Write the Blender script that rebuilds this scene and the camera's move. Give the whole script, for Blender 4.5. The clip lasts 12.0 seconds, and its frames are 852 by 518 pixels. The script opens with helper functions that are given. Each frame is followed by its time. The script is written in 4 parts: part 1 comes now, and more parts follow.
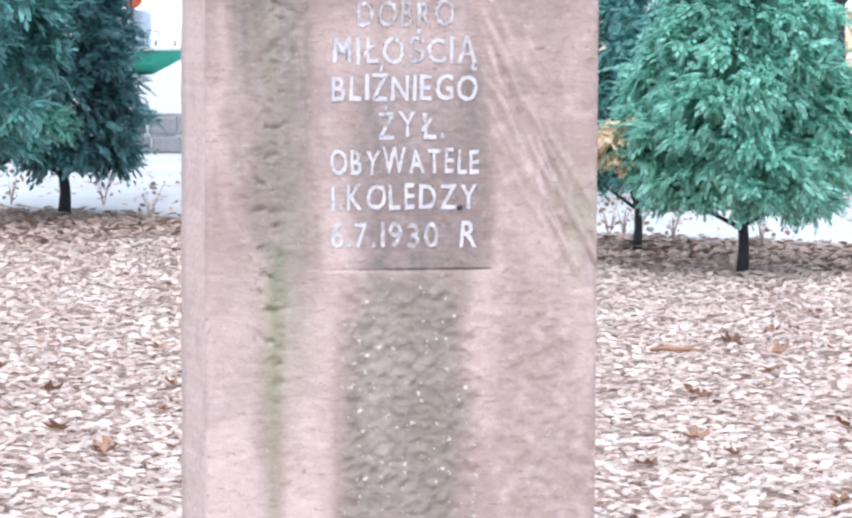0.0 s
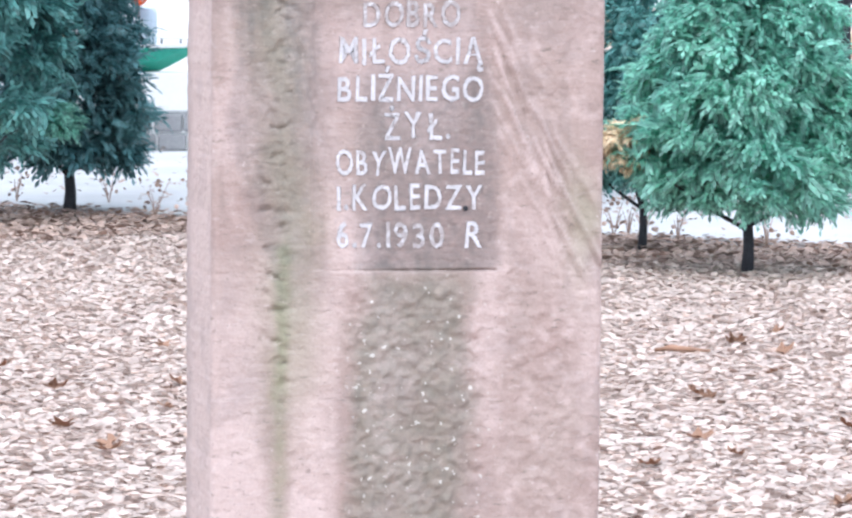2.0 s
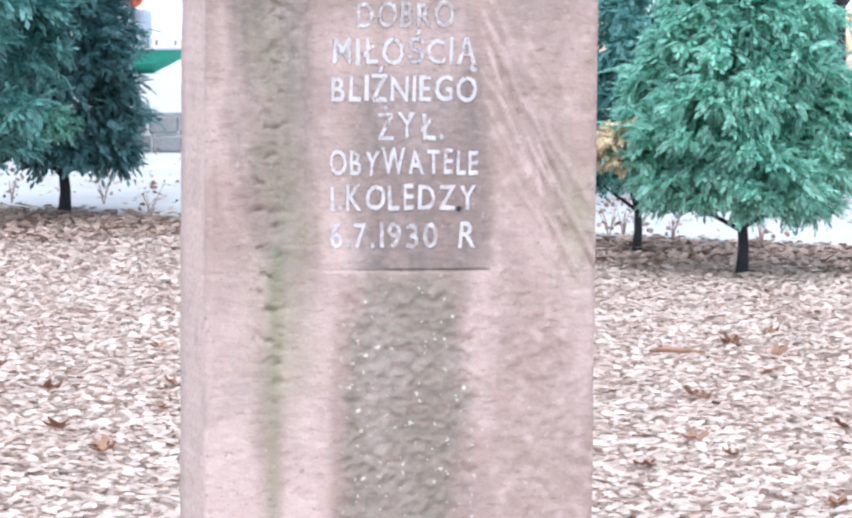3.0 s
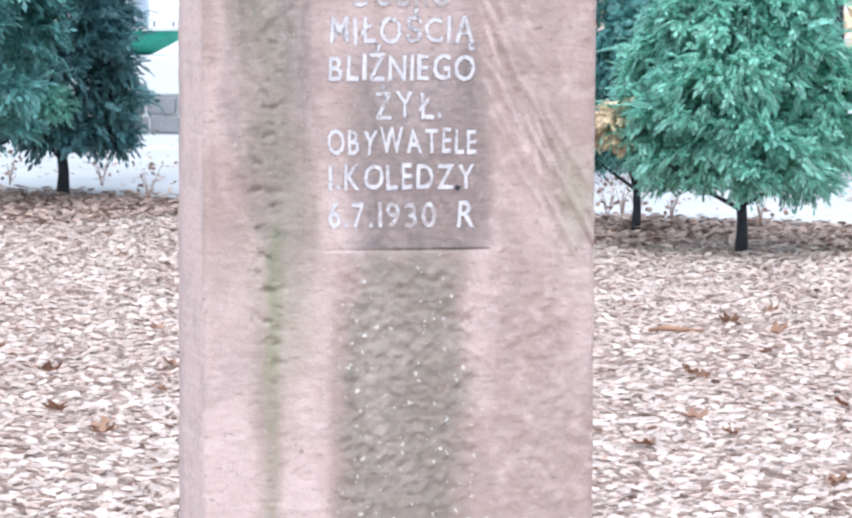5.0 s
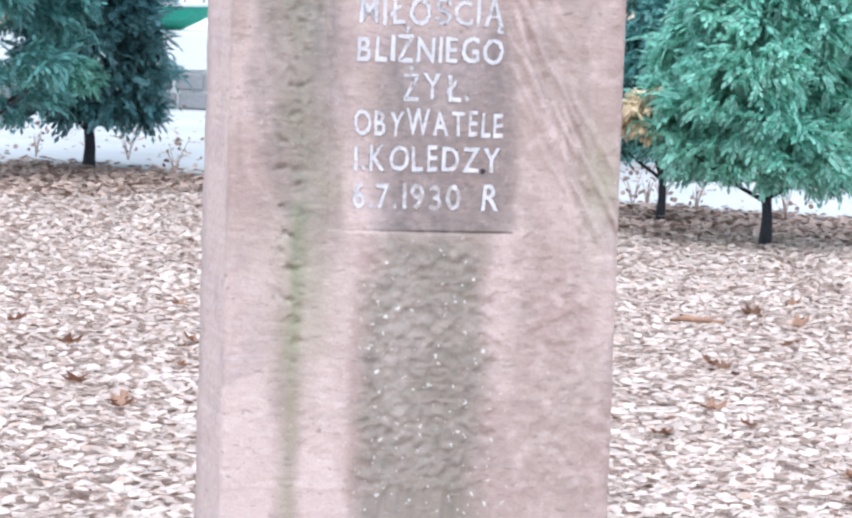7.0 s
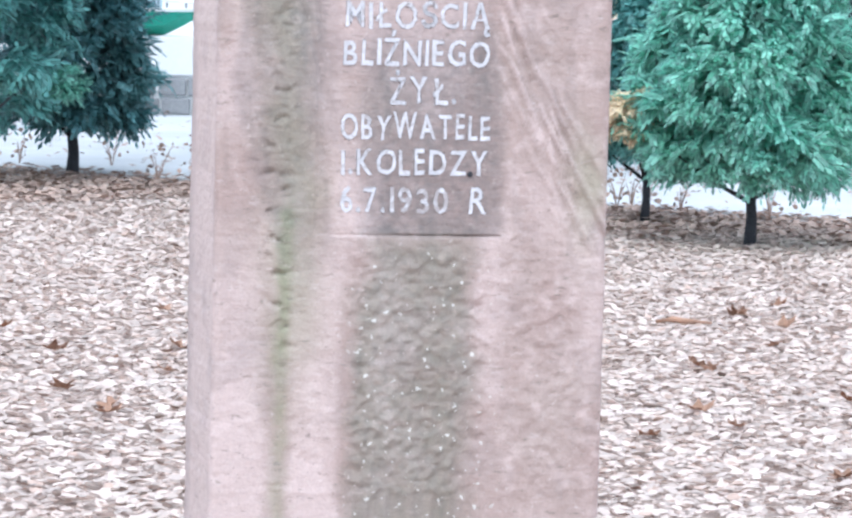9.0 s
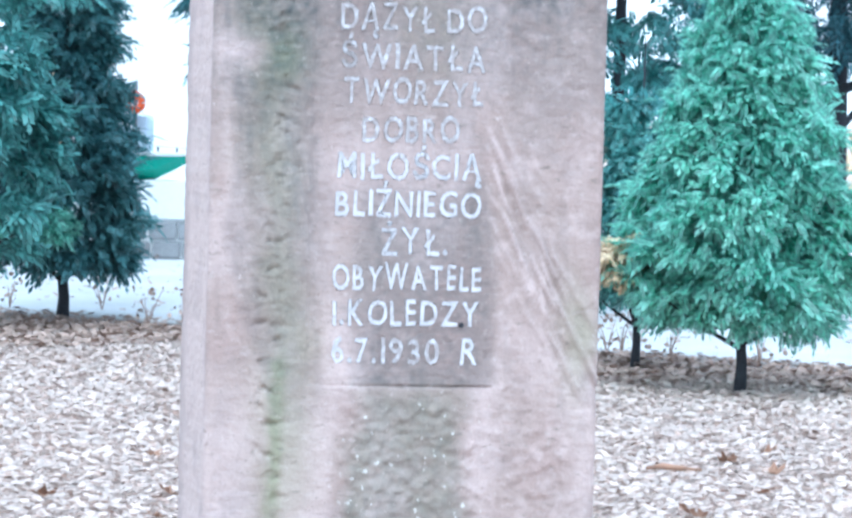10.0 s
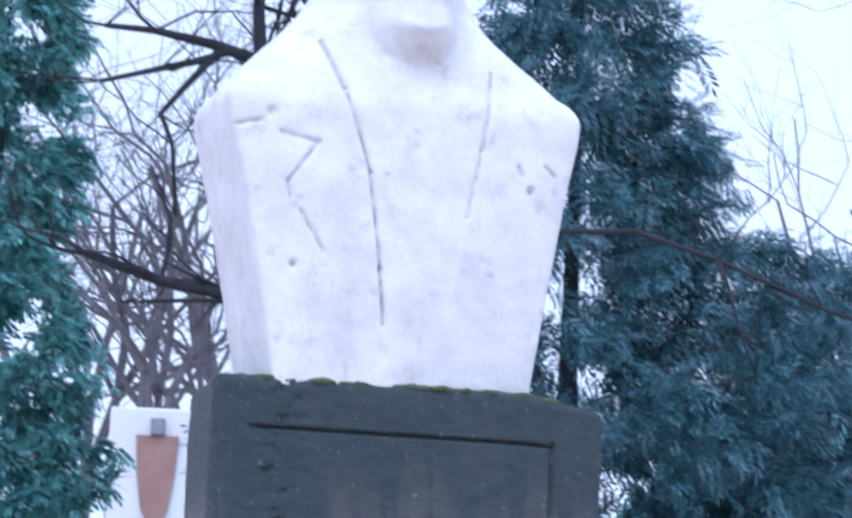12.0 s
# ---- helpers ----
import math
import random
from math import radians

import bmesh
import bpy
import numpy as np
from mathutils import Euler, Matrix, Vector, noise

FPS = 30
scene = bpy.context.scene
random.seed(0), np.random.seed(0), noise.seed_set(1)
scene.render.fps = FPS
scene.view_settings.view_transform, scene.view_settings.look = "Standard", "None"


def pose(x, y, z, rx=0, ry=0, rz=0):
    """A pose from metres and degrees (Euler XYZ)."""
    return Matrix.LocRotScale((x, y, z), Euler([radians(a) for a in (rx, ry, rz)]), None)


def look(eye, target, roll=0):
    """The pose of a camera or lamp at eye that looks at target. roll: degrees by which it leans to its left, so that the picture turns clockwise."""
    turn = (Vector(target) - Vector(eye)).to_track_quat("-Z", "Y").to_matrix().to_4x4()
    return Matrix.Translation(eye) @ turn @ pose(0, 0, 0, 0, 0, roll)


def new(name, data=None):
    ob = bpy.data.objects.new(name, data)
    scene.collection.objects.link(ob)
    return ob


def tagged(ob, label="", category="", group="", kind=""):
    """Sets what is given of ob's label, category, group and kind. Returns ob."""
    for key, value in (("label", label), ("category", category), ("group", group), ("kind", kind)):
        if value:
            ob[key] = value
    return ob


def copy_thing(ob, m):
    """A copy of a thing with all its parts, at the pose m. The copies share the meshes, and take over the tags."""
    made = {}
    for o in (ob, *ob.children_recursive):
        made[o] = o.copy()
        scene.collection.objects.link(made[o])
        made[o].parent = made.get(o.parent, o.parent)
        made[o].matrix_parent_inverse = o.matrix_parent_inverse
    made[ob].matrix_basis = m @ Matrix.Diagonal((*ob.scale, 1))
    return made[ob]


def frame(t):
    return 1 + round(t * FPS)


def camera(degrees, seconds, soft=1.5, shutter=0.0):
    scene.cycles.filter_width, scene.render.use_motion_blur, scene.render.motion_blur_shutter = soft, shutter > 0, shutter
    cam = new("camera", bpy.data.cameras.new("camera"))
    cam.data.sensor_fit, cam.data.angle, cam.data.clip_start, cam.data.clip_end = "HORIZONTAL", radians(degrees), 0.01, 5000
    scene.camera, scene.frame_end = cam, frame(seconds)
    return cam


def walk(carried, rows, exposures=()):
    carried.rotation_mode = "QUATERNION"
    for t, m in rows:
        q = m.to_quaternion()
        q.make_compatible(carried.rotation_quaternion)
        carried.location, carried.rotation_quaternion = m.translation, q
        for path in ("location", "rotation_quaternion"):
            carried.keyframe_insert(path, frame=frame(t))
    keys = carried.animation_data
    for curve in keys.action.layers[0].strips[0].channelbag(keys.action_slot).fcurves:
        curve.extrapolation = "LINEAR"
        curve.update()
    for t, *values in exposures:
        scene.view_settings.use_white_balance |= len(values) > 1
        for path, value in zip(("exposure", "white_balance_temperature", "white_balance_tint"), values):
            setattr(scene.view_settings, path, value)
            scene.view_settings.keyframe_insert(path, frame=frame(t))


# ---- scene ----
SECONDS = 12.0
cam = camera(13.75, SECONDS, soft=2.6, shutter=0.35)

# seconds, x, y, z, pitch, heading, lean
PATH = [
    (0.0, -0.0000, -0.0000, 1.5500, 85.803, -0.000, 0.250),
    (0.5, -0.0022, -0.0016, 1.5502, 85.724, 0.316, 0.259),
    (1.0, 0.0012, -0.0032, 1.5499, 85.681, 0.231, 0.419),
    (1.5, 0.0024, -0.0051, 1.5514, 85.677, 0.194, 0.413),
    (2.0, -0.0009, -0.0081, 1.5540, 85.773, 0.075, 0.511),
    (2.5, 0.0002, -0.0105, 1.5529, 85.814, 0.106, 0.548),
    (3.0, 0.0018, -0.0107, 1.5515, 85.804, -0.000, 0.484),
    (3.2, 0.0025, -0.0088, 1.5525, 85.849, -0.002, 0.449),
    (4.8, 0.0007, 0.0014, 1.5491, 85.384, -0.005, 0.283),
    (5.0, 0.0021, 0.0034, 1.5492, 85.485, -0.020, 0.222),
    (5.5, 0.0026, 0.0024, 1.5498, 85.480, 0.046, 0.266),
    (6.0, 0.0023, 0.0023, 1.5482, 85.428, 0.720, 0.623),
    (6.5, 0.0010, 0.0046, 1.5461, 85.469, 0.448, 1.918),
    (6.7, 0.0035, 0.0048, 1.5475, 85.302, 0.380, 1.946),
    (8.3, -0.0036, 0.0130, 1.5482, 85.097, 0.340, 1.356),
    (8.5, -0.0038, 0.0120, 1.5476, 85.168, 0.162, 1.458),
    (9.0, -0.0035, 0.0111, 1.5475, 85.268, 0.093, 1.419),
    (9.4, -0.0015, 0.0113, 1.5524, 86.027, 0.048, 1.467),
    (9.5, -0.0027, 0.0118, 1.5524, 86.390, 0.043, 1.420),
    (10.0, -0.0058, 0.0081, 1.5586, 87.598, -0.012, 1.569),
    (10.5, -0.0099, -0.0020, 1.5770, 90.229, 0.163, 1.773),
    (10.6, -0.0071, -0.0028, 1.5805, 91.154, 0.213, 1.704),
    (10.8, -0.0036, -0.0005, 1.5803, 92.585, 0.712, 1.799),
    (11.0, -0.0090, 0.0020, 1.5725, 93.776, 0.320, 2.152),
    (11.1, -0.0080, 0.0015, 1.5656, 94.623, 0.345, 2.371),
    (11.3, -0.0065, -0.0010, 1.5525, 96.594, 0.201, 2.675),
    (11.5, -0.0010, -0.0011, 1.5618, 97.935, 0.200, 3.033),
    (11.7, 0.0197, -0.0013, 1.5751, 98.694, 0.385, 3.078),
    (11.8, 0.0345, 0.0000, 1.5830, 98.940, 0.345, 2.826),
    (12.0, 0.0725, 0.0016, 1.5887, 99.468, 0.983, 2.540),
]
walk(cam, [(t, pose(x, y, z, rx, 0, rz) @ pose(0, 0, 0, 0, 0, lean)) for t, x, y, z, rx, rz, lean in PATH],
     exposures=[(0.0, 0.95, 5650, 9), (6.7, 0.92, 5550, 7), (8.3, 0.9, 5450, 6), (9.0, 0.9, 5400, 5), (9.5, 0.95, 5050, 2), (10.0, 1.02, 4900, -2),
                (10.5, 1.3, 4550, -2), (11.0, 1.65, 4550, 7), (11.2, 1.45, 4480, 11), (11.4, 1.0, 4450, 15), (11.8, 0.35, 4750, 14), (12.0, 0.2, 4900, 16)])

# ---- world and light: a bright overcast autumn day ----
world = bpy.data.worlds.new("overcast_sky")
scene.world = world
world.use_nodes = True
wn = world.node_tree
bg = wn.nodes["Background"]
sky = wn.nodes.new("ShaderNodeTexSky")
sky.sky_type, sky.sun_disc = "NISHITA", False
sky.sun_elevation, sky.sun_rotation = radians(53), radians(191)
sky.air_density, sky.dust_density, sky.ozone_density = 1.0, 9.0, 1.0
cloud = wn.nodes.new("ShaderNodeMix")  # an even cloud cover over the clear sky
cloud.data_type = "RGBA"
cloud.inputs["Factor"].default_value = 0.85
cloud.inputs["B"].default_value = (7.0, 7.1, 7.3, 1)
wn.links.new(sky.outputs["Color"], cloud.inputs["A"])
wn.links.new(cloud.outputs["Result"], bg.inputs["Color"])
bg.inputs["Strength"].default_value = 0.15

sun = new("sun", bpy.data.lights.new("sun", "SUN"))
sun.data.energy, sun.data.angle, sun.data.color = 0.7, radians(30), (1.0, 0.97, 0.93)
sun.matrix_world = look((-4, -15, 28), (0, 6, 0))


# ---- materials ----
def material(name, colour, rough=0.8, vary=0.25, scale=8.0, fine=90.0, bump=0.3, second=None, island=0.0, translucent=0.0, metal=0.0, spec=0.3, dist=0.004):
    """A surface with two scales of colour variation and a fine relief."""
    m = bpy.data.materials.new(name)
    m.use_nodes = True
    n, l = m.node_tree.nodes, m.node_tree.links
    bsdf = n["Principled BSDF"]
    geo = n.new("ShaderNodeTexCoord")
    big = n.new("ShaderNodeTexNoise")
    big.inputs["Scale"].default_value, big.inputs["Detail"].default_value = scale, 4
    small = n.new("ShaderNodeTexNoise")
    small.inputs["Scale"].default_value, small.inputs["Detail"].default_value = fine, 5
    for tex in (big, small):
        l.new(geo.outputs["Object"], tex.inputs["Vector"])
    ramp = n.new("ShaderNodeMapRange")
    ramp.inputs["From Min"].default_value, ramp.inputs["From Max"].default_value = 0.32, 0.68
    l.new(big.outputs["Fac"], ramp.inputs["Value"])
    mix = n.new("ShaderNodeMix")
    mix.data_type = "RGBA"
    other = second or tuple(c * (1 - vary) for c in colour)
    mix.inputs["A"].default_value, mix.inputs["B"].default_value = (*colour, 1), (*other, 1)
    l.new(ramp.outputs["Result"], mix.inputs["Factor"])
    hsv = n.new("ShaderNodeHueSaturation")
    l.new(mix.outputs["Result"], hsv.inputs["Color"])
    val = n.new("ShaderNodeMath")
    val.operation = "MULTIPLY_ADD"
    val.inputs[1].default_value, val.inputs[2].default_value = vary * 1.6, 1 - vary * 0.8
    l.new(small.outputs["Fac"], val.inputs[0])
    last = val
    if island:
        pick = n.new("ShaderNodeNewGeometry")
        more = n.new("ShaderNodeMath")
        more.operation = "MULTIPLY_ADD"
        more.inputs[1].default_value, more.inputs[2].default_value = 2 * island, 1 - island
        l.new(pick.outputs["Random Per Island"], more.inputs[0])
        both = n.new("ShaderNodeMath")
        both.operation = "MULTIPLY"
        l.new(val.outputs[0], both.inputs[0])
        l.new(more.outputs[0], both.inputs[1])
        last = both
    l.new(last.outputs[0], hsv.inputs["Value"])
    l.new(hsv.outputs["Color"], bsdf.inputs["Base Color"])
    bsdf.inputs["Roughness"].default_value, bsdf.inputs["Metallic"].default_value = rough, metal
    bsdf.inputs["Specular IOR Level"].default_value = spec
    if bump:
        b = n.new("ShaderNodeBump")
        b.inputs["Strength"].default_value, b.inputs["Distance"].default_value = bump, dist
        l.new(small.outputs["Fac"], b.inputs["Height"])
        l.new(b.outputs["Normal"], bsdf.inputs["Normal"])
    if translucent:
        t = n.new("ShaderNodeBsdfTranslucent")
        l.new(hsv.outputs["Color"], t.inputs["Color"])
        ms = n.new("ShaderNodeMixShader")
        ms.inputs["Fac"].default_value = translucent
        l.new(bsdf.outputs[0], ms.inputs[1])
        l.new(t.outputs[0], ms.inputs[2])
        l.new(ms.outputs[0], n["Material Output"].inputs["Surface"])
    return m


def stone_material(name):
    """Pink sandstone; the mesh's "weather" attribute holds algae (red), soot (green) and scoured pale patches (blue)."""
    m = material(name, (0.365, 0.285, 0.258), 0.9, 0.16, 7.0, 48.0, 0.8, (0.345, 0.255, 0.232), dist=0.005)
    n, l = m.node_tree.nodes, m.node_tree.links
    bsdf = n["Principled BSDF"]
    colour = bsdf.inputs["Base Color"].links[0].from_socket
    att = n.new("ShaderNodeAttribute")
    att.attribute_name = "weather"
    parts = n.new("ShaderNodeSeparateColor")
    l.new(att.outputs["Color"], parts.inputs["Color"])
    for key, tint in (("Blue", (0.50, 0.395, 0.372)), ("Red", (0.25, 0.245, 0.165)), ("Green", (0.030, 0.052, 0.060))):
        mix = n.new("ShaderNodeMix")
        mix.data_type = "RGBA"
        mix.inputs["B"].default_value = (*tint, 1)
        l.new(colour, mix.inputs["A"])
        l.new(parts.outputs[key], mix.inputs["Factor"])
        colour = mix.outputs["Result"]
    speck = n.new("ShaderNodeTexNoise")
    speck.inputs["Scale"].default_value, speck.inputs["Detail"].default_value = 220, 3
    l.new(n["Texture Coordinate"].outputs["Object"], speck.inputs["Vector"])
    rng = n.new("ShaderNodeMapRange")
    rng.inputs["From Min"].default_value, rng.inputs["From Max"].default_value = 0.3, 0.7
    rng.inputs["To Min"].default_value, rng.inputs["To Max"].default_value = 0.94, 1.06
    l.new(speck.outputs["Fac"], rng.inputs["Value"])
    hsv = n.new("ShaderNodeHueSaturation")
    l.new(colour, hsv.inputs["Color"])
    l.new(rng.outputs["Result"], hsv.inputs["Value"])
    # pale lichen specks on the sooty parts
    dots = n.new("ShaderNodeTexNoise")
    dots.inputs["Scale"].default_value, dots.inputs["Detail"].default_value = 85, 1.5
    l.new(n["Texture Coordinate"].outputs["Object"], dots.inputs["Vector"])
    lim = n.new("ShaderNodeMapRange")
    lim.inputs["From Min"].default_value, lim.inputs["From Max"].default_value, lim.inputs["To Max"].default_value = 0.66, 0.71, 0.8
    l.new(dots.outputs["Fac"], lim.inputs["Value"])
    much = n.new("ShaderNodeMath")
    much.operation = "MULTIPLY"
    l.new(lim.outputs["Result"], much.inputs[0])
    l.new(att.outputs["Alpha"], much.inputs[1])
    lichen = n.new("ShaderNodeMix")
    lichen.data_type = "RGBA"
    lichen.inputs["B"].default_value = (0.62, 0.60, 0.56, 1)
    l.new(much.outputs[0], lichen.inputs["Factor"])
    l.new(hsv.outputs["Color"], lichen.inputs["A"])
    l.new(lichen.outputs["Result"], bsdf.inputs["Base Color"])
    # level tool marks in the relief
    size = n.new("ShaderNodeMapping")
    size.inputs["Scale"].default_value = (38, 38, 105)
    l.new(n["Texture Coordinate"].outputs["Object"], size.inputs["Vector"])
    marks = n.new("ShaderNodeTexNoise")
    marks.inputs["Scale"].default_value, marks.inputs["Detail"].default_value = 1.0, 4
    l.new(size.outputs["Vector"], marks.inputs["Vector"])
    bump = n.new("ShaderNodeBump")
    bump.inputs["Strength"].default_value, bump.inputs["Distance"].default_value = 0.38, 0.006
    l.new(marks.outputs["Fac"], bump.inputs["Height"])
    l.new(n["Bump"].outputs["Normal"], bump.inputs["Normal"])
    l.new(bump.outputs["Normal"], bsdf.inputs["Normal"])
    return m


def worn_paint(name, low=0.53, high=0.66):
    """White letter paint, flaked off in places to the stone below."""
    m = material(name, (0.60, 0.585, 0.615), 0.7, 0.25, 40, 160, 0.3)
    n, l = m.node_tree.nodes, m.node_tree.links
    bsdf = n["Principled BSDF"]
    colour = bsdf.inputs["Base Color"].links[0].from_socket
    flake = n.new("ShaderNodeTexNoise")
    flake.inputs["Scale"].default_value, flake.inputs["Detail"].default_value = 95, 4
    l.new(n["Texture Coordinate"].outputs["Object"], flake.inputs["Vector"])
    lim = n.new("ShaderNodeMapRange")
    lim.inputs["From Min"].default_value, lim.inputs["From Max"].default_value = low, high
    l.new(flake.outputs["Fac"], lim.inputs["Value"])
    mix = n.new("ShaderNodeMix")
    mix.data_type = "RGBA"
    mix.inputs["B"].default_value = (0.36, 0.325, 0.325, 1)
    l.new(lim.outputs["Result"], mix.inputs["Factor"])
    l.new(colour, mix.inputs["A"])
    l.new(mix.outputs["Result"], bsdf.inputs["Base Color"])
    return m


M_STONE = stone_material("weathered_sandstone")
M_LETTER = worn_paint("letter_paint")
M_LETTER_KEPT = worn_paint("kept_letter_paint", 0.60, 0.72)
M_LETTER_WORN = worn_paint("flaked_letter_paint", 0.37, 0.52)
M_BUST = material("white_plaster_stone", (0.84, 0.83, 0.83), 0.75, 0.10, 14, 120, 0.35, (0.70, 0.69, 0.68), dist=0.002)


def dirt_and_pit_shade(m, scale, low, high, colour, amount, stretch=None, bare=False):
    """Adds specks, small stains or the painted shade of pits in another colour to a material; stretch flattens them
    along the axes, bare keeps them off the sooty stone.
    """
    n, l = m.node_tree.nodes, m.node_tree.links
    bsdf = n["Principled BSDF"]
    old = bsdf.inputs["Base Color"].links[0].from_socket
    tex = n.new("ShaderNodeTexNoise")
    tex.inputs["Scale"].default_value, tex.inputs["Detail"].default_value, tex.inputs["Roughness"].default_value = scale, 6, 0.65
    where = n["Texture Coordinate"].outputs["Object"]
    if stretch:
        flat = n.new("ShaderNodeMapping")
        flat.inputs["Scale"].default_value = stretch
        l.new(where, flat.inputs["Vector"])
        where = flat.outputs["Vector"]
    l.new(where, tex.inputs["Vector"])
    lim = n.new("ShaderNodeMapRange")
    lim.inputs["From Min"].default_value, lim.inputs["From Max"].default_value, lim.inputs["To Max"].default_value = low, high, amount
    l.new(tex.outputs["Fac"], lim.inputs["Value"])
    mix = n.new("ShaderNodeMix")
    mix.data_type = "RGBA"
    mix.inputs["B"].default_value = (*colour, 1)
    much = lim.outputs["Result"]
    if bare:
        less = n.new("ShaderNodeMath")
        less.operation = "MULTIPLY_ADD"
        less.inputs[1].default_value, less.inputs[2].default_value = -1.05, 1.0
        less.use_clamp = True
        l.new(n["Separate Color"].outputs["Green"], less.inputs[0])
        both = n.new("ShaderNodeMath")
        both.operation = "MULTIPLY"
        l.new(much, both.inputs[0])
        l.new(less.outputs[0], both.inputs[1])
        much = both.outputs[0]
    l.new(much, mix.inputs["Factor"])
    l.new(old, mix.inputs["A"])
    l.new(mix.outputs["Result"], bsdf.inputs["Base Color"])


dirt_and_pit_shade(M_BUST, 24, 0.57, 0.74, (0.50, 0.46, 0.44), 0.7)


def grimy(m):
    """Dark dirt lodged in the carved lines, broken up by a fine noise."""
    n, l = m.node_tree.nodes, m.node_tree.links
    bsdf = n["Principled BSDF"]
    old = bsdf.inputs["Base Color"].links[0].from_socket
    att = n.new("ShaderNodeAttribute")
    att.attribute_name = "grime"
    tex = n.new("ShaderNodeTexNoise")
    tex.inputs["Scale"].default_value = 60
    l.new(n["Texture Coordinate"].outputs["Object"], tex.inputs["Vector"])
    lim = n.new("ShaderNodeMapRange")
    lim.inputs["From Min"].default_value, lim.inputs["From Max"].default_value = 0.35, 0.6
    l.new(tex.outputs["Fac"], lim.inputs["Value"])
    much = n.new("ShaderNodeMath")
    much.operation = "MULTIPLY"
    l.new(att.outputs["Fac"], much.inputs[0])
    l.new(lim.outputs["Result"], much.inputs[1])
    mix = n.new("ShaderNodeMix")
    mix.data_type = "RGBA"
    mix.inputs["B"].default_value = (0.17, 0.15, 0.15, 1)
    l.new(much.outputs[0], mix.inputs["Factor"])
    l.new(old, mix.inputs["A"])
    l.new(mix.outputs["Result"], bsdf.inputs["Base Color"])


grimy(M_BUST)
dirt_and_pit_shade(M_BUST, 70, 0.66, 0.74, (0.28, 0.25, 0.25), 0.6)
dirt_and_pit_shade(M_STONE, 105, 0.62, 0.68, (0.19, 0.155, 0.145), 0.5, bare=True)
dirt_and_pit_shade(M_STONE, 70, 0.63, 0.70, (0.62, 0.54, 0.51), 0.5, bare=True)
# dark of small level pits and cracks, their shade painted into the colour
dirt_and_pit_shade(M_STONE, 60, 0.60, 0.66, (0.17, 0.145, 0.125), 0.55, (0.55, 0.55, 1.9), bare=True)
dirt_and_pit_shade(M_STONE, 48, 0.58, 0.66, (0.56, 0.47, 0.45), 0.3, (0.6, 0.6, 1.3), bare=True)
dirt_and_pit_shade(M_STONE, 9, 0.50, 0.68, (0.29, 0.235, 0.225), 0.5, bare=True)
dirt_and_pit_shade(M_STONE, 30, 0.67, 0.73, (0.15, 0.125, 0.12), 0.6, bare=True)
M_MOSS = material("moss", (0.12, 0.15, 0.08), 0.95, 0.5, 60, 200, 0.8)
M_GROUND = material("leaf_mould", (0.58, 0.48, 0.43), 0.95, 0.3, 3, 30, 0.6, (0.48, 0.39, 0.34), dist=0.02)
M_LITTER = material("fallen_leaves", (0.67, 0.565, 0.51), 0.85, 0.15, 2.0, 25, 0.0, (0.58, 0.47, 0.415), island=0.25, translucent=0.2)
M_BROWN = material("brown_leaf", (0.48, 0.35, 0.29), 0.8, 0.35, 30, 120, 0.2, island=0.35)
M_RUSSET = material("russet_leaf", (0.42, 0.25, 0.17), 0.8, 0.35, 30, 120, 0.2)
M_PALEBACK = material("pale_paving", (0.62, 0.62, 0.63), 0.9, 0.15, 0.8, 12, 0.3)
M_BARK = material("dark_bark", (0.045, 0.047, 0.056), 0.95, 0.4, 6, 60, 0.8, dist=0.01)
M_TWIG = material("grey_bark", (0.17, 0.155, 0.165), 0.95, 0.35, 6, 60, 0.6, dist=0.01)
M_THUJA = material("green_sprays", (0.36, 0.66, 0.545), 0.4, 0.3, 2.5, 30, 0.0, (0.25, 0.54, 0.45), island=0.45, translucent=0.55, spec=0.6)
M_CYPRESS = material("mid_green_sprays", (0.19, 0.42, 0.39), 0.4, 0.3, 2.0, 30, 0.0, (0.115, 0.29, 0.29), island=0.5, translucent=0.5, spec=0.6)
M_YEW = material("dark_green_sprays", (0.13, 0.27, 0.28), 0.4, 0.3, 2.0, 30, 0.0, (0.08, 0.19, 0.21), island=0.5, translucent=0.4, spec=0.6)
M_SPRUCE = material("blue_green_needles", (0.095, 0.205, 0.235), 0.45, 0.3, 1.5, 30, 0.0, (0.058, 0.14, 0.17), island=0.5, translucent=0.35, spec=0.5)
M_OCHRE = material("ochre_leaves", (0.84, 0.68, 0.47), 0.8, 0.3, 6, 40, 0.0, island=0.3, translucent=0.3)
M_WHITEWALL = material("white_render", (0.80, 0.80, 0.80), 0.9, 0.08, 0.6, 20, 0.3)
M_PLINTH = material("grey_plinth_stone", (0.36, 0.36, 0.37), 0.9, 0.3, 2.5, 25, 0.4)
M_GREEN = material("green_paint", (0.05, 0.36, 0.26), 0.45, 0.2, 2, 30, 0.1)
M_RED = material("orange_red_plastic", (0.62, 0.10, 0.03), 0.5, 0.2, 10, 40, 0.1)
M_CLAY = material("terracotta", (0.38, 0.23, 0.19), 0.85, 0.2, 3, 30, 0.3)
M_GREY = material("grey_metal", (0.30, 0.31, 0.33), 0.5, 0.2, 6, 40, 0.1, metal=0.5)
M_PALEBLUE = material("pale_blue_paint", (0.50, 0.58, 0.68), 0.5, 0.15, 5, 40, 0.1)


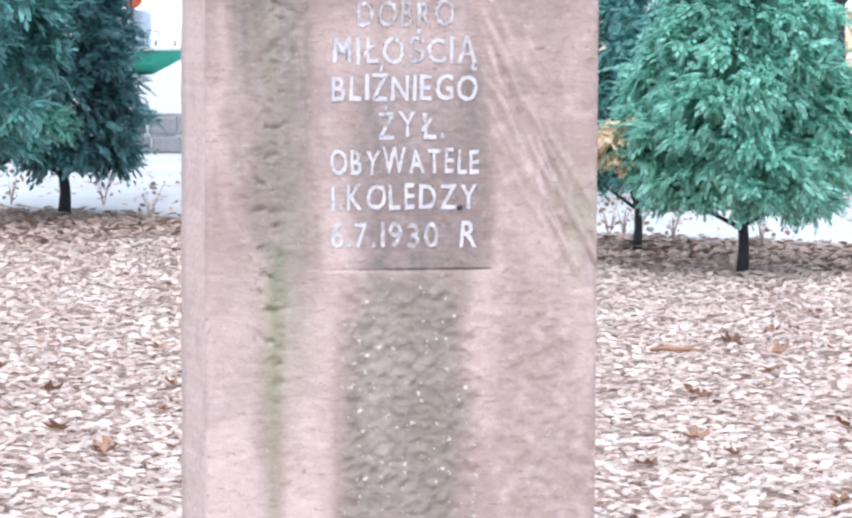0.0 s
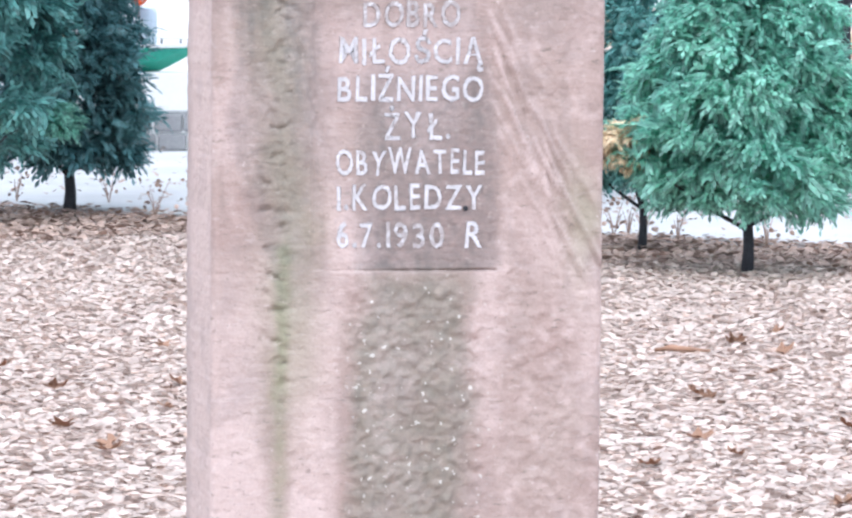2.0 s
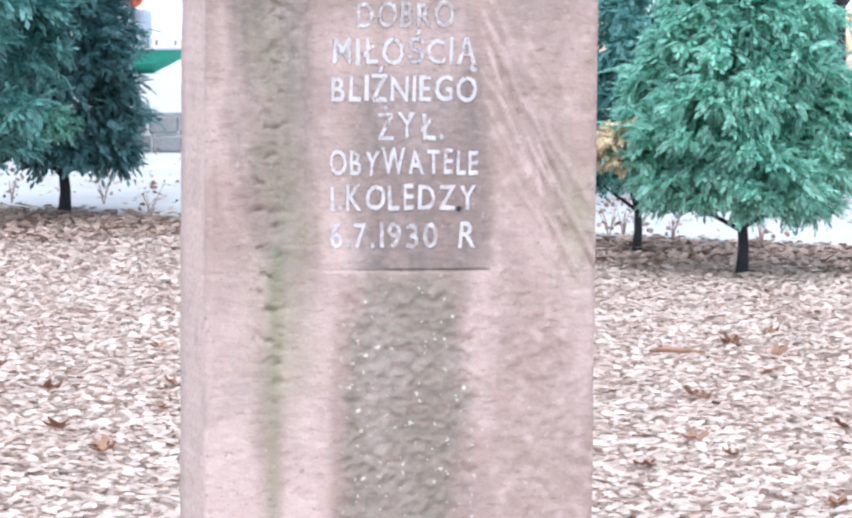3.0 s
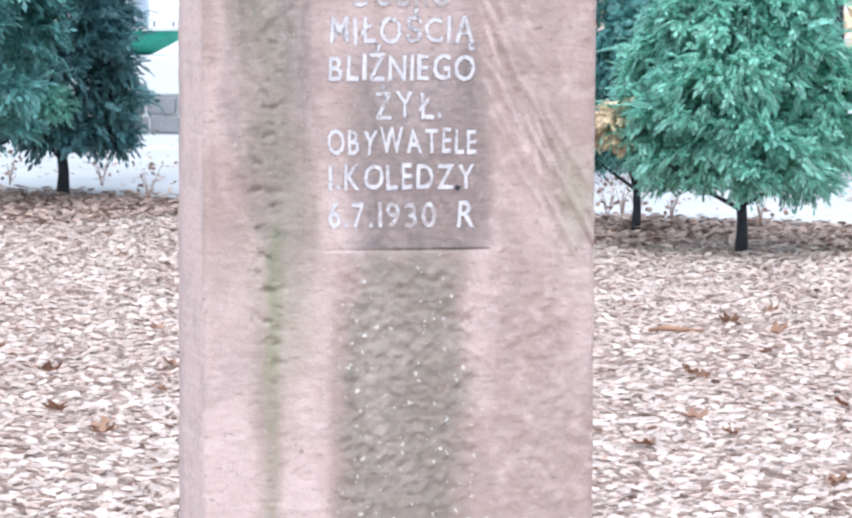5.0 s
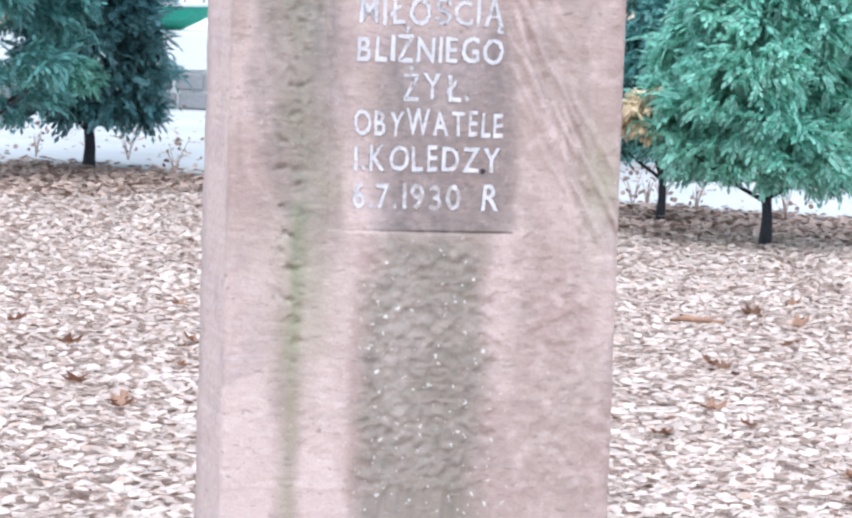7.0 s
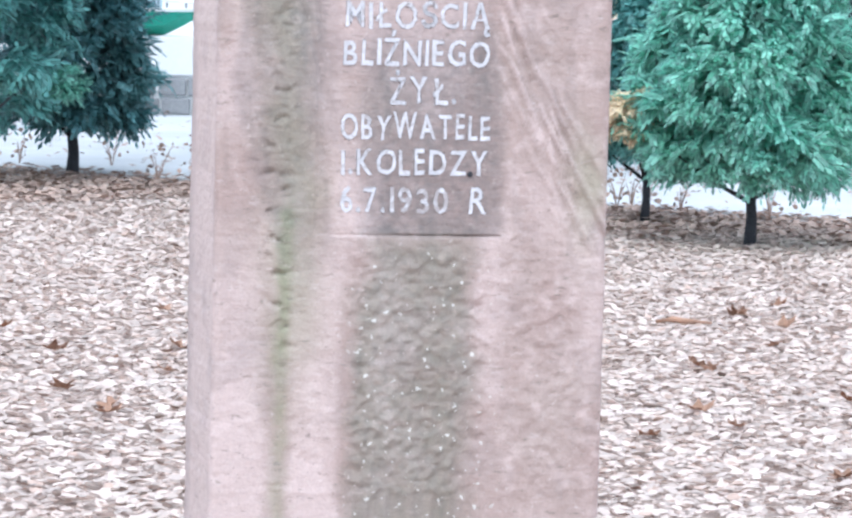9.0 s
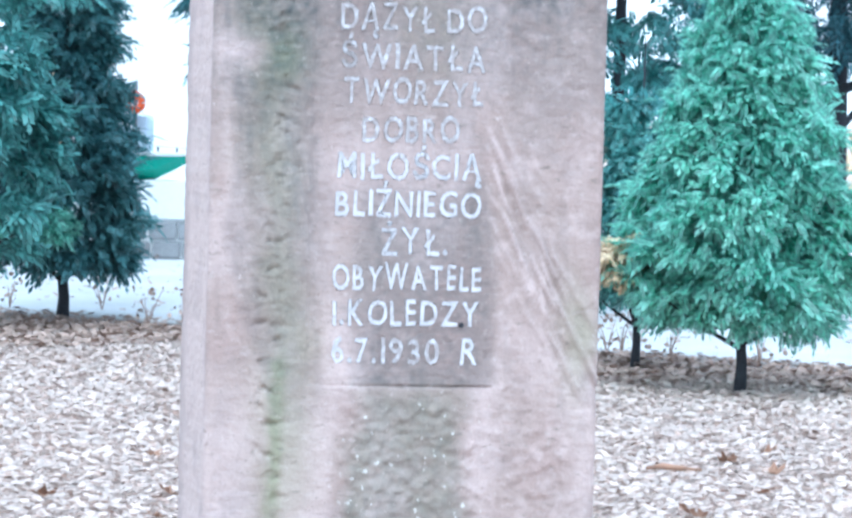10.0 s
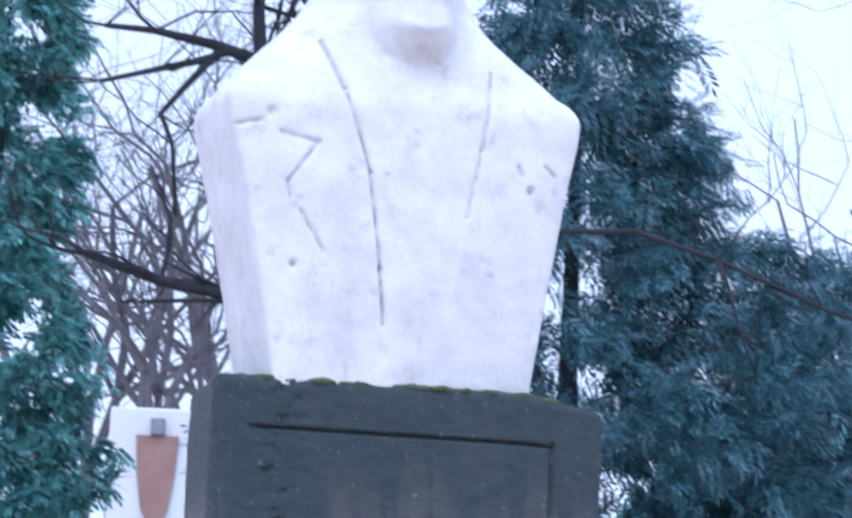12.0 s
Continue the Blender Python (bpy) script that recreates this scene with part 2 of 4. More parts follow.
# ---- mesh helpers ----
def mesh_of(name, verts, faces):
    """A mesh from an array of places and an array of faces, all with the same number of corners."""
    verts, faces = np.asarray(verts, np.float32), np.asarray(faces, np.int32)
    me = bpy.data.meshes.new(name)
    k = faces.shape[1]
    me.vertices.add(len(verts))
    me.vertices.foreach_set("co", verts.ravel())
    me.loops.add(faces.size)
    me.loops.foreach_set("vertex_index", faces.ravel())
    me.polygons.add(len(faces))
    me.polygons.foreach_set("loop_start", np.arange(0, faces.size, k, dtype=np.int32))
    me.update(calc_edges=True)
    return me


def put(name, me, mat, parent=None, label="", smooth=False):
    ob = new(name, me)
    if mat:
        me.materials.append(mat)
    if smooth:
        me.polygons.foreach_set("use_smooth", np.ones(len(me.polygons), bool))
    if parent:
        ob.parent = parent
    return tagged(ob, label)


def part(name, bm, mat, parent=None, label="", smooth=False):
    me = bpy.data.meshes.new(name)
    bmesh.ops.recalc_face_normals(bm, faces=bm.faces)
    bm.to_mesh(me)
    bm.free()
    return put(name, me, mat, parent, label, smooth)


def box(size, at=(0, 0, 0), bevel=0.0, bm=None):
    bm = bm or bmesh.new()
    made = bmesh.ops.create_cube(bm, size=1, matrix=Matrix.Translation(at) @ Matrix.Diagonal((*size, 1)))
    if bevel:
        edges = list({e for v in made["verts"] for e in v.link_edges})
        bmesh.ops.bevel(bm, geom=edges, offset=bevel, segments=2, affect="EDGES", profile=0.5)
    return bm


def empty(name, at, label, category, group="", turn=0.0):
    ob = new(name)
    ob.matrix_world = pose(*at, 0, 0, turn)
    return tagged(ob, label, category, group)


def tube(bm, points, radii, sides=7):
    """A tapering limb along points."""
    rings = []
    pts = [Vector(p) for p in points]
    side = Vector((1, 0.3, 0.1))
    for i, p in enumerate(pts):
        d = (pts[min(i + 1, len(pts) - 1)] - pts[max(i - 1, 0)]).normalized()
        a = d.cross(side)
        if a.length < 0.05:
            a = d.cross(Vector((0.2, 1, 0.1)))
        a.normalize()
        b = d.cross(a)
        rings.append([bm.verts.new(p + radii[i] * (math.cos(2 * math.pi * k / sides) * a + math.sin(2 * math.pi * k / sides) * b)) for k in range(sides)])
    for r0, r1 in zip(rings, rings[1:]):
        for k in range(sides):
            bm.faces.new((r0[k], r0[(k + 1) % sides], r1[(k + 1) % sides], r1[k]))
    bm.faces.new(rings[-1])
    bm.faces.new(rings[0][::-1])
    return bm


def frames_of(out, rng, wild=0.5):
    """Turning matrices whose second axis runs along the directions out, with a random roll."""
    y = out + rng.normal(0, wild, out.shape)
    y /= np.linalg.norm(y, axis=1, keepdims=True)
    r = rng.normal(0, 1, out.shape)
    x = np.cross(y, r)
    x /= np.linalg.norm(x, axis=1, keepdims=True) + 1e-9
    return np.stack([x, y, np.cross(x, y)], axis=2)


def scatter(template, faces, places, turns, sizes):
    v = np.einsum("nij,kj->nki", turns, template) * sizes[:, None, None] + places[:, None, :]
    f = faces[None] + (np.arange(len(places)) * len(template))[:, None, None]
    return v.reshape(-1, 3), f.reshape(-1, faces.shape[1])


def feather(pairs, length, width, droop, spread):
    """A flat evergreen frond, one unit long: a row of small leaflets on either side of a drooping stalk and one at its tip."""
    v, f = [], []
    for i in range(pairs + 1):
        y = 0.08 + 0.72 * i / pairs
        reach = length * (0.55 + 0.45 * math.sin(math.pi * (0.25 + 0.6 * i / pairs)))
        for side in ((-1, 1) if i < pairs else (0,)):
            dx, dy = (side * math.sin(spread), math.cos(spread)) if side else (0.0, 1.0)
            k = len(v)
            for s, w in ((0.0, 0.0), (0.6, 1.0), (1.0, 0.0), (0.6, -1.0)):
                px, py = dx * s * reach + dy * w * width, y + dy * s * reach - dx * w * width
                v.append((px, py, -droop * (py * py + 0.8 * px * px) + 0.03 * (i % 2)))
            f.append((k, k + 1, k + 2, k + 3))
    return np.array(v), np.array(f)


# ---- ground ----
def ground_sheet():
    xs = np.concatenate([[-400, -120, -40, -15], np.linspace(-8, 8, 41), [15, 40, 120, 400]])
    ys = np.concatenate([[-400, -120, -40, -10], np.linspace(-2, 26, 71), [32, 40, 60, 120, 400, 900]])
    X, Y = np.meshgrid(xs, ys)
    Z = np.zeros_like(X)
    near = (abs(X) < 9) & (Y < 26) & (Y > -3)
    for i, j in zip(*np.nonzero(near)):
        Z[i, j] = 0.03 * noise.noise((X[i, j] * 0.6, Y[i, j] * 0.6, 0)) - 0.012
    w = len(xs)
    f = [(r * w + c, r * w + c + 1, (r + 1) * w + c + 1, (r + 1) * w + c) for r in range(len(ys) - 1) for c in range(w - 1)]
    me = mesh_of("ground", np.stack([X, Y, Z], -1).reshape(-1, 3), f)
    return tagged(put("ground", me, M_GROUND, smooth=True), "dark damp park soil under fallen leaves", "ground", kind="structure")


ground_sheet()

bm = bmesh.new()
for z in (-0.02, 0.035):
    for x in np.linspace(-30, 30, 25):
        bm.verts.new((x, 23.6 - 0.62 * max(min(x, 3.5), -3) + 0.12 * math.sin(x * 3.1), z))
    for x in (30, -30):
        bm.verts.new((x, 62, z))
bm.verts.ensure_lookup_table()
half = len(bm.verts) // 2
bm.faces.new(bm.verts[half:])
for k in range(half):
    bm.faces.new((bm.verts[k], bm.verts[(k + 1) % half], bm.verts[half + (k + 1) % half], bm.verts[half + k]))
tagged(part("pavement", bm, M_PALEBACK), "pale bright paved square beyond the park trees", "pavement", kind="structure")


def leaf_template():
    """A curled leaf about one unit long: two halves folded on the midrib, with a bent tip."""
    v = [(0, 0, 0), (0, 0.5, 0.03), (0, 1, 0.16), (-0.34, 0.22, 0.10), (-0.42, 0.62, 0.17), (0.34, 0.22, 0.10), (0.40, 0.62, 0.15)]
    f = [(0, 1, 3), (3, 1, 4), (4, 1, 2), (0, 5, 1), (5, 6, 1), (6, 2, 1)]
    v = np.array(v, float)
    v[:, 1] -= 0.5
    return v, np.array(f)


def litter(name, count, xr, yr, mat, label, seed, size=(0.032, 0.066), keep=None, lift=0.02, floor=0.0):
    rng = np.random.default_rng(seed)
    y = rng.uniform(*yr, count)
    x = rng.uniform(*xr, count)
    if keep:
        ok = keep(x, y)
        x, y = x[ok], y[ok]
    n = len(x)
    yaw = rng.uniform(0, 2 * np.pi, n)
    up = np.stack([rng.normal(0, 0.15, n), rng.normal(0, 0.15, n), np.ones(n)], 1)
    up /= np.linalg.norm(up, axis=1, keepdims=True)
    fwd = np.stack([np.cos(yaw), np.sin(yaw), np.zeros(n)], 1)
    fwd -= up * (fwd * up).sum(1, keepdims=True)
    fwd /= np.linalg.norm(fwd, axis=1, keepdims=True)
    turns = np.stack([np.cross(fwd, up), fwd, up], 2)
    flip = rng.random(n) < 0.45
    turns[flip, :, 2] *= -1
    turns[flip, :, 0] *= -1
    sizes = rng.uniform(*size, n)
    places = np.stack([x, y, floor + rng.uniform(0.004, lift, n) + sizes * 0.12], 1)
    t, f = leaf_template()
    v, f = scatter(t, f, places, turns, sizes)
    return tagged(put(name, mesh_of(name, v, f), mat), label, "leaves", kind="stuff")


def open_ground(x, y):
    return ~((abs(x) < 0.45) & (y > 5.0) & (y < 5.9))


def mown(x, y):
    return y < 23.2 + 0.6 * np.sin(x * 2.1) - 0.55 * np.clip(x, 0, 4)


def outer_ground(x, y):
    return open_ground(x, y) & ~((abs(x) < 3.5) & (y > 8.5))


litter("fallen_leaves", 135000, (-3.5, 3.5), (8.5, 24.2), M_LITTER, "thick carpet of pale dry fallen leaves on the park ground", 3, (0.026, 0.056), mown)
litter("outer_fallen_leaves", 40000, (-7, 7), (-4, 24.2), M_LITTER, "pale dry fallen leaves scattered round the monument", 4, (0.05, 0.09), outer_ground)
litter("mixed_brown_leaves", 9000, (-3.5, 3.5), (8.5, 23.5), M_BROWN, "small brown leaves mixed into the pale leaf carpet", 6, (0.025, 0.05), lift=0.03)
# brown leaves that also carry the shade under the evergreens in their colour
litter("shaded_brown_leaves", 30000, (-5, 5), (19.0, 26.0), M_BROWN, "brown fallen leaves, their colour darkened for the shade beneath the evergreen trees", 5, (0.035, 0.075),
       keep=lambda x, y: np.where(x < 0, (y > 22.2 + 0.5 * np.sin(x * 3.0)) & (y < 23.7 - 0.62 * x), (y > 21.7 - 0.75 * x + 0.5 * np.sin(x * 4)) & (y < 23.7 - 0.62 * x)), lift=0.05)


litter("blown_leaves", 1300, (-5, 5), (23.0, 36.0), M_BROWN, "dry leaves blown thinly over the pale paving", 8, (0.03, 0.06),
       keep=lambda x, y: y > 23.9 - 0.62 * np.clip(x, -3, 3.5), lift=0.02, floor=0.035)


# ---- the monument: stele and portrait bust ----
TURN = 12.0
FRONT = Vector((-0.3251, 5.23, 0.0))
WIDE, DEEP, TOP = 0.60, 0.27, 2.275
STELE = Matrix.Translation(FRONT) @ pose(0, 0, 0, 0, 0, TURN)


def smooth(a, b, x):
    t = np.clip((x - a) / (b - a), 0, 1)
    return t * t * (3 - 2 * t)


def fbm(u, z, s, seed, octaves=4):
    return noise.fractal((u * s, z * s, seed), 0.9, 2.0, octaves)


def ease(a, b, x):
    """The same as smooth, for one number."""
    t = min(max((float(x) - a) / (b - a), 0.0), 1.0)
    return t * t * (3 - 2 * t)


def stele():
    """A slab with rounded arrises, a sunk inscription field, a cut border line near the top and weathering."""
    root = empty("monument_stele", (0, 0, 0), "tall weathered pink sandstone memorial stele with white inscription", "monument")
    root.matrix_world = STELE
    nu, nz = 170, 480
    arris = 0.012
    line = [(0.0, DEEP), (0.0, DEEP * 0.7), (0.0, DEEP * 0.4), (0.0, 0.03)]
    line += [(arris * (1 - math.cos(a)), arris * (1 - math.sin(a))) for a in np.linspace(0, math.pi / 2, 6)]
    flat = [(u, 0.0) for u in np.linspace(arris, WIDE - arris, nu)][1:-1]
    line += flat
    line += [(WIDE - arris * (1 - math.cos(a)), arris * (1 - math.sin(a))) for a in np.linspace(math.pi / 2, 0, 6)]
    line += [(WIDE, 0.03), (WIDE, DEEP * 0.4), (WIDE, DEEP * 0.7), (WIDE, DEEP)]
    zs = np.concatenate([np.linspace(0, 0.75, 30)[:-1], np.linspace(0.75, TOP - 0.01, nz), [TOP - 0.003, TOP]])
    zs = np.unique(np.concatenate([zs, np.linspace(2.185, 2.212, 19), np.linspace(1.136, 1.152, 12)]))
    n = len(line)
    verts = np.zeros((len(zs), n, 3))
    weather = np.zeros((len(zs), n, 4), np.float32)
    for r, z in enumerate(zs):
        for c, (u, d) in enumerate(line):
            inset = 0.008 if z >= TOP else 0.003 if z >= TOP - 0.004 else 0.0
            rough = 0.0024 * fbm(u, z, 14, 1) + 0.0010 * fbm(u + d, z, 55, 2, 3)
            front = d < 0.02
            if front:
                # slanting scoured ridges on both sides of the lower part of the inscription
                s = (u - 0.455) + 0.48 * (z - 1.42)
                band = math.exp(-(s / 0.05) ** 2) * ease(0.405, 0.43, u) * ease(1.08, 1.16, z) * (1 - ease(1.54, 1.62, z))
                t = (u - 0.160) + 0.30 * (z - 1.35)
                band2 = math.exp(-(t / 0.022) ** 2) * ease(1.1, 1.2, z) * (1 - ease(1.5, 1.6, z))
                wave = 1.5 * noise.fractal((s * 75, (z - 0.48 * u) * 9, 3.0), 0.8, 2.0, 3)
                wave2 = 1.5 * noise.fractal((t * 95, (z - 0.3 * u) * 9, 33.0), 0.8, 2.0, 2)
                rough += 0.0062 * band * wave + 0.0035 * band2 * wave2
                # pitted strip
                pit = math.exp(-((u - 0.10 - 0.012 * math.sin(z * 9)) / 0.03) ** 2) * ease(0.85, 1.1, z)
                rough += 0.013 * pit * max(fbm(u * 0.7, z, 62, 4) - 0.12, 0)
                rough += 0.004 * max(fbm(u * 0.8, z, 48, 41) - 0.45, 0)
                low = ease(0.19, 0.22, u) * (1 - ease(0.40, 0.43, u)) * (1 - ease(1.10, 1.14, z))
                rough += 0.005 * low * fbm(u, z, 65, 5, 3)
                rough += 0.003 * ease(0.43, 0.46, u) * (1 - ease(1.05, 1.2, z)) * fbm(u, z, 40, 35, 3)
                # sunk field of the inscription, and the cut border line
                field = ease(0.148, 0.151, u) * (1 - ease(0.452, 0.455, u)) * ease(1.143, 1.147, z) * (1 - ease(1.985, 1.99, z))
                clear = ease(0.17, 0.19, u) * (1 - ease(0.42, 0.44, u)) * field
                rough = rough * (1 - 0.75 * clear) + 0.0022 * field
                groove = math.exp(-((z - 2.200) / 0.0026) ** 2) * ease(0.05, 0.07, u) * (1 - ease(0.515, 0.525, u))
                groove += 0.9 * math.exp(-((u - 0.522) / 0.003) ** 2) * ease(2.06, 2.10, z) * (1 - ease(2.205, 2.21, z))
                rough += 0.012 * groove
                rough += 0.006 * math.exp(-((z - 1.1445) / 0.0018) ** 2) * ease(0.16, 0.19, u) * (1 - ease(0.425, 0.44, u)) * (0.4 + 0.6 * ease(0.25, 0.3, u))
            uu = min(max(u, inset), WIDE - inset)
            worn = 0.022 * ease(0.46, 0.62, u) * ease(2.15, TOP, z) + 0.004 * fbm(u, 0, 20, 9) * ease(2.2, TOP, z)
            verts[r, c] = (uu, max(d, inset) + (rough if front else 0), z - worn)
            if not front:
                verts[r, c, 0] += rough if u < 0.1 else -rough
            # weathering: algae, soot, scoured pale stone
            w = 0.5 + 0.5 * fbm(u, z * 0.35, 9, 6)
            fine = 0.5 + 0.5 * fbm(u, z, 38, 7)
            edge = 0.03 * fbm(u, z, 7, 8)
            # the algae run leans a little as it comes down the slab
            run = 0.07 + 0.05 * ease(1.0, 1.9, 2.9 - z)
            algae = 0.5 * math.exp(-((u - run - edge) / 0.045) ** 2) * ease(0.8, 1.05, z)
            algae += 0.8 * math.exp(-((u - 0.105 - 0.3 * edge) / 0.012) ** 2) * (1 - ease(1.15, 1.25, z)) * (0.3 + 0.6 * fine)
            algae += 0.55 * math.exp(-((u - 0.56 + edge) / 0.03) ** 2) * math.exp(-((z - 1.22) / 0.09) ** 2)
            algae += 0.45 * math.exp(-((u - 0.33) / 0.06) ** 2) * ease(1.5, 1.7, z) * fine
            soot = 0.44 * ease(0.195, 0.235, u + edge) * (1 - ease(0.37, 0.42, u + edge)) * (1 - ease(1.11, 1.17, z)) * (0.6 + 0.5 * fine)
            algae += 0.5 * ease(0.195, 0.24, u + edge) * (1 - ease(0.36, 0.42, u + edge)) * (1 - ease(1.11, 1.17, z)) * (0.5 + 0.5 * fine)
            soot += 0.5 * ease(0.20, 0.24, u) * (1 - ease(0.42, 0.45, u)) * ease(1.14, 1.15, z) * (1 - ease(1.40, 1.50, z))
            wedge = 0.02 + 0.07 * (1 - ease(1.05, 1.38, z))
            soot += 0.38 * ease(wedge, wedge + 0.02, u + 0.5 * edge) * (1 - ease(0.13, 0.19, u + edge)) * ease(1.02, 1.22, z + edge) * (0.55 + 0.6 * fine)
            soot += ease(1.44, 1.74, z + 2 * edge) * (0.44 + 0.16 * w)
            soot += ease(1.70, 2.28, z + edge) * 0.5
            soot += 0.3 * ease(0.44, 0.46, u) * (1 - ease(0.53, 0.55, u)) * ease(1.68, 1.74, z) * (1 - ease(1.9, 2.0, z))
            streak = 0.5 + 0.5 * fbm(u * 3.2, z * 0.5 + u * 0.8, 9, 12)
            soot += 0.2 * ease(0.5, 0.9, streak) * ease(1.0, 1.2, z)
            pale = ease(0.45, 0.75, w) * 0.7 + 0.5 * ease(0.55, 0.8, 0.5 + 0.5 * fbm(u, z, 30, 13)) * ease(0.4, 0.46, u)
            pale += 0.7 * (1 - ease(1.05, 1.2, z + edge)) * ((1 - ease(0.06, 0.09, u)) + ease(0.10, 0.13, u) * (1 - ease(0.18, 0.2, u)))
            pale += 0.8 * math.exp(-((u - 0.235 + 0.2 * (z - 1.12) + edge) / 0.02) ** 2) * (1 - ease(1.14, 1.2, z)) * fine
            if front:
                pale += 0.9 * band * ease(-0.1, 0.7, -wave) + 0.5 * band2
                soot *= 1 - 0.7 * band
                chip = (1 - ease(0.05, 0.10, u + edge)) * math.exp(-((z - 1.645 - edge) / 0.03) ** 2)
                pale, soot, algae = pale + 0.3 * chip, soot * (1 - 0.6 * chip), algae * (1 - chip)
                algae += 0.6 * math.exp(-((u - 0.11) / 0.03) ** 2) * math.exp(-((z - 1.64) / 0.05) ** 2)
            if not front:
                algae, soot, pale = 0.1 * fine, 0.9 * ease(1.75, 2.15, z + edge), 0.8
            soot *= (0.45 + 0.55 * (0.5 + 0.5 * fbm(u, z, 75, 50, 2))) * (1 - ease(1.75, 2.0, z)) + ease(1.75, 2.0, z)
            weather[r, c] = (min(algae, 0.9), min(soot, 0.95), min(pale, 1.0), float(0.12 + 0.88 * ease(0.19, 0.23, u) * (1 - ease(0.40, 0.46, u)) * (1 - ease(1.10, 1.15, z))) if front else 0.0)
    idx = np.arange(len(zs) * n).reshape(len(zs), n)
    f = np.stack([idx[:-1, :-1], idx[:-1, 1:], idx[1:, 1:], idx[1:, :-1]], -1).reshape(-1, 4)
    back = np.stack([idx[:-1, -1], idx[:-1, 0], idx[1:, 0], idx[1:, -1]], -1)
    me = mesh_of("slab", verts.reshape(-1, 3), np.concatenate([f, back]))
    bm = bmesh.new()
    bm.from_mesh(me)
    bm.verts.ensure_lookup_table()
    bm.faces.new([bm.verts[i] for i in idx[-1]])
    bm.to_mesh(me)
    bm.free()
    col = me.color_attributes.new("weather", "FLOAT_COLOR", "POINT")
    col.data.foreach_set("color", weather.reshape(-1))
    put("slab", me, M_STONE, root, smooth=True)
    return root


stele_thing = stele()


GLYPHS = {}


def glyph(ch):
    """The outline of one letter: places and faces, with its left edge at 0 and its base at 0."""
    if ch not in GLYPHS:
        cu = bpy.data.curves.new("glyph", "FONT")
        cu.body, cu.size, cu.extrude, cu.offset, cu.resolution_u = ch, 1.0, 0.02, 0.012, 8
        tmp = bpy.data.objects.new("glyph", cu)
        scene.collection.objects.link(tmp)
        bpy.context.view_layer.update()
        me = bpy.data.meshes.new_from_object(tmp.evaluated_get(bpy.context.evaluated_depsgraph_get()))
        bpy.data.objects.remove(tmp)
        co = np.zeros(len(me.vertices) * 3, np.float32)
        me.vertices.foreach_get("co", co)
        co = co.reshape(-1, 3)
        co[:, 0] -= co[:, 0].min()
        GLYPHS[ch] = (co, [tuple(p.vertices) for p in me.polygons], float(co[:, 0].max()))
    return GLYPHS[ch]


def letters(text, u, z, height, width, mat):
    """A row of painted, cut letters on the slab, each one by itself, centred at u with its base at z, fitted to a width."""
    gap = 0.16
    total = sum((0.3 if ch == " " else glyph(ch)[2] + gap) for ch in text) - gap
    k = width / total
    at = u - width / 2
    rng = np.random.default_rng(len(text) + int(z * 100))
    for ch in text:
        if ch == " ":
            at += 0.3 * k
            continue
        co, faces, wide = glyph(ch)
        grow_by, lean = rng.uniform(0.95, 1.06), rng.normal(0, 0.03)
        zz = co[:, 1] * height / 0.70 * grow_by
        out = np.stack([at + co[:, 0] * k + zz * lean, 0.0018 - co[:, 2] * 0.05, z + rng.normal(0, 0.0008) + zz], 1)
        out[:, [0, 2]] += rng.normal(0, 0.0006, (len(out), 2))
        me = bpy.data.meshes.new("letter")
        me.from_pydata(out.tolist(), [], faces)
        me.update()
        put("letter", me, mat, stele_thing)
        at += (wide + gap) * k


ROWS = [("6.7.", 0.2215, 1.180, 0.067), ("1930", 0.3075, 1.180, 0.088), ("R", 0.397, 1.180, 0.026), ("I.KOLEDZY", 0.299, 1.237, 0.222), ("OBYWATELE", 0.300, 1.290, 0.227),
        ("ŻYŁ.", 0.310, 1.343, 0.100), ("BLIŹNIEGO", 0.299, 1.400, 0.222), ("MIŁOŚCIĄ", 0.300, 1.456, 0.220), ("DOBRO", 0.300, 1.512, 0.148), ("TWORZYŁ", 0.303, 1.567, 0.213),
        ("ŚWIATŁA", 0.302, 1.620, 0.220), ("DĄŻYŁ DO", 0.300, 1.677, 0.222), ("DR MED", 0.285, 1.905, 0.170)]
KEPT_ROWS = ("6.7.", "R", "BLIŹNIEGO")
WORN_ROWS = ("DR MED", "1930", "DOBRO", "TWORZYŁ", "ŚWIATŁA", "DĄŻYŁ DO")
for text, u, z, width in ROWS:
    letters(text, u, z, 0.037, width, M_LETTER_WORN if text in WORN_ROWS else M_LETTER_KEPT if text in KEPT_ROWS else M_LETTER)


def bars(u, z, width, count, seed):
    """A row of worn writing that stays plain bars."""
    rng = np.random.default_rng(seed)
    step = width / count
    for i in range(count):
        h = rng.uniform(0.028, 0.037)
        part("bar", box((step * rng.uniform(0.22, 0.5), 0.002, h), (u - width / 2 + (i + 0.5) * step, 0.0012, z + h / 2)), M_LETTER_WORN, stele_thing)


bars(0.285, 1.845, 0.215, 7, 1)
bars(0.295, 1.790, 0.110, 5, 2)
bars(0.300, 1.735, 0.085, 3, 3)


def seg_dist(px, pz, a, b):
    ax, az, bx, bz = *a, *b
    t = np.clip(((px - ax) * (bx - ax) + (pz - az) * (bz - az)) / ((bx - ax) ** 2 + (bz - az) ** 2), 0, 1)
    return np.hypot(px - ax - t * (bx - ax), pz - az - t * (bz - az))


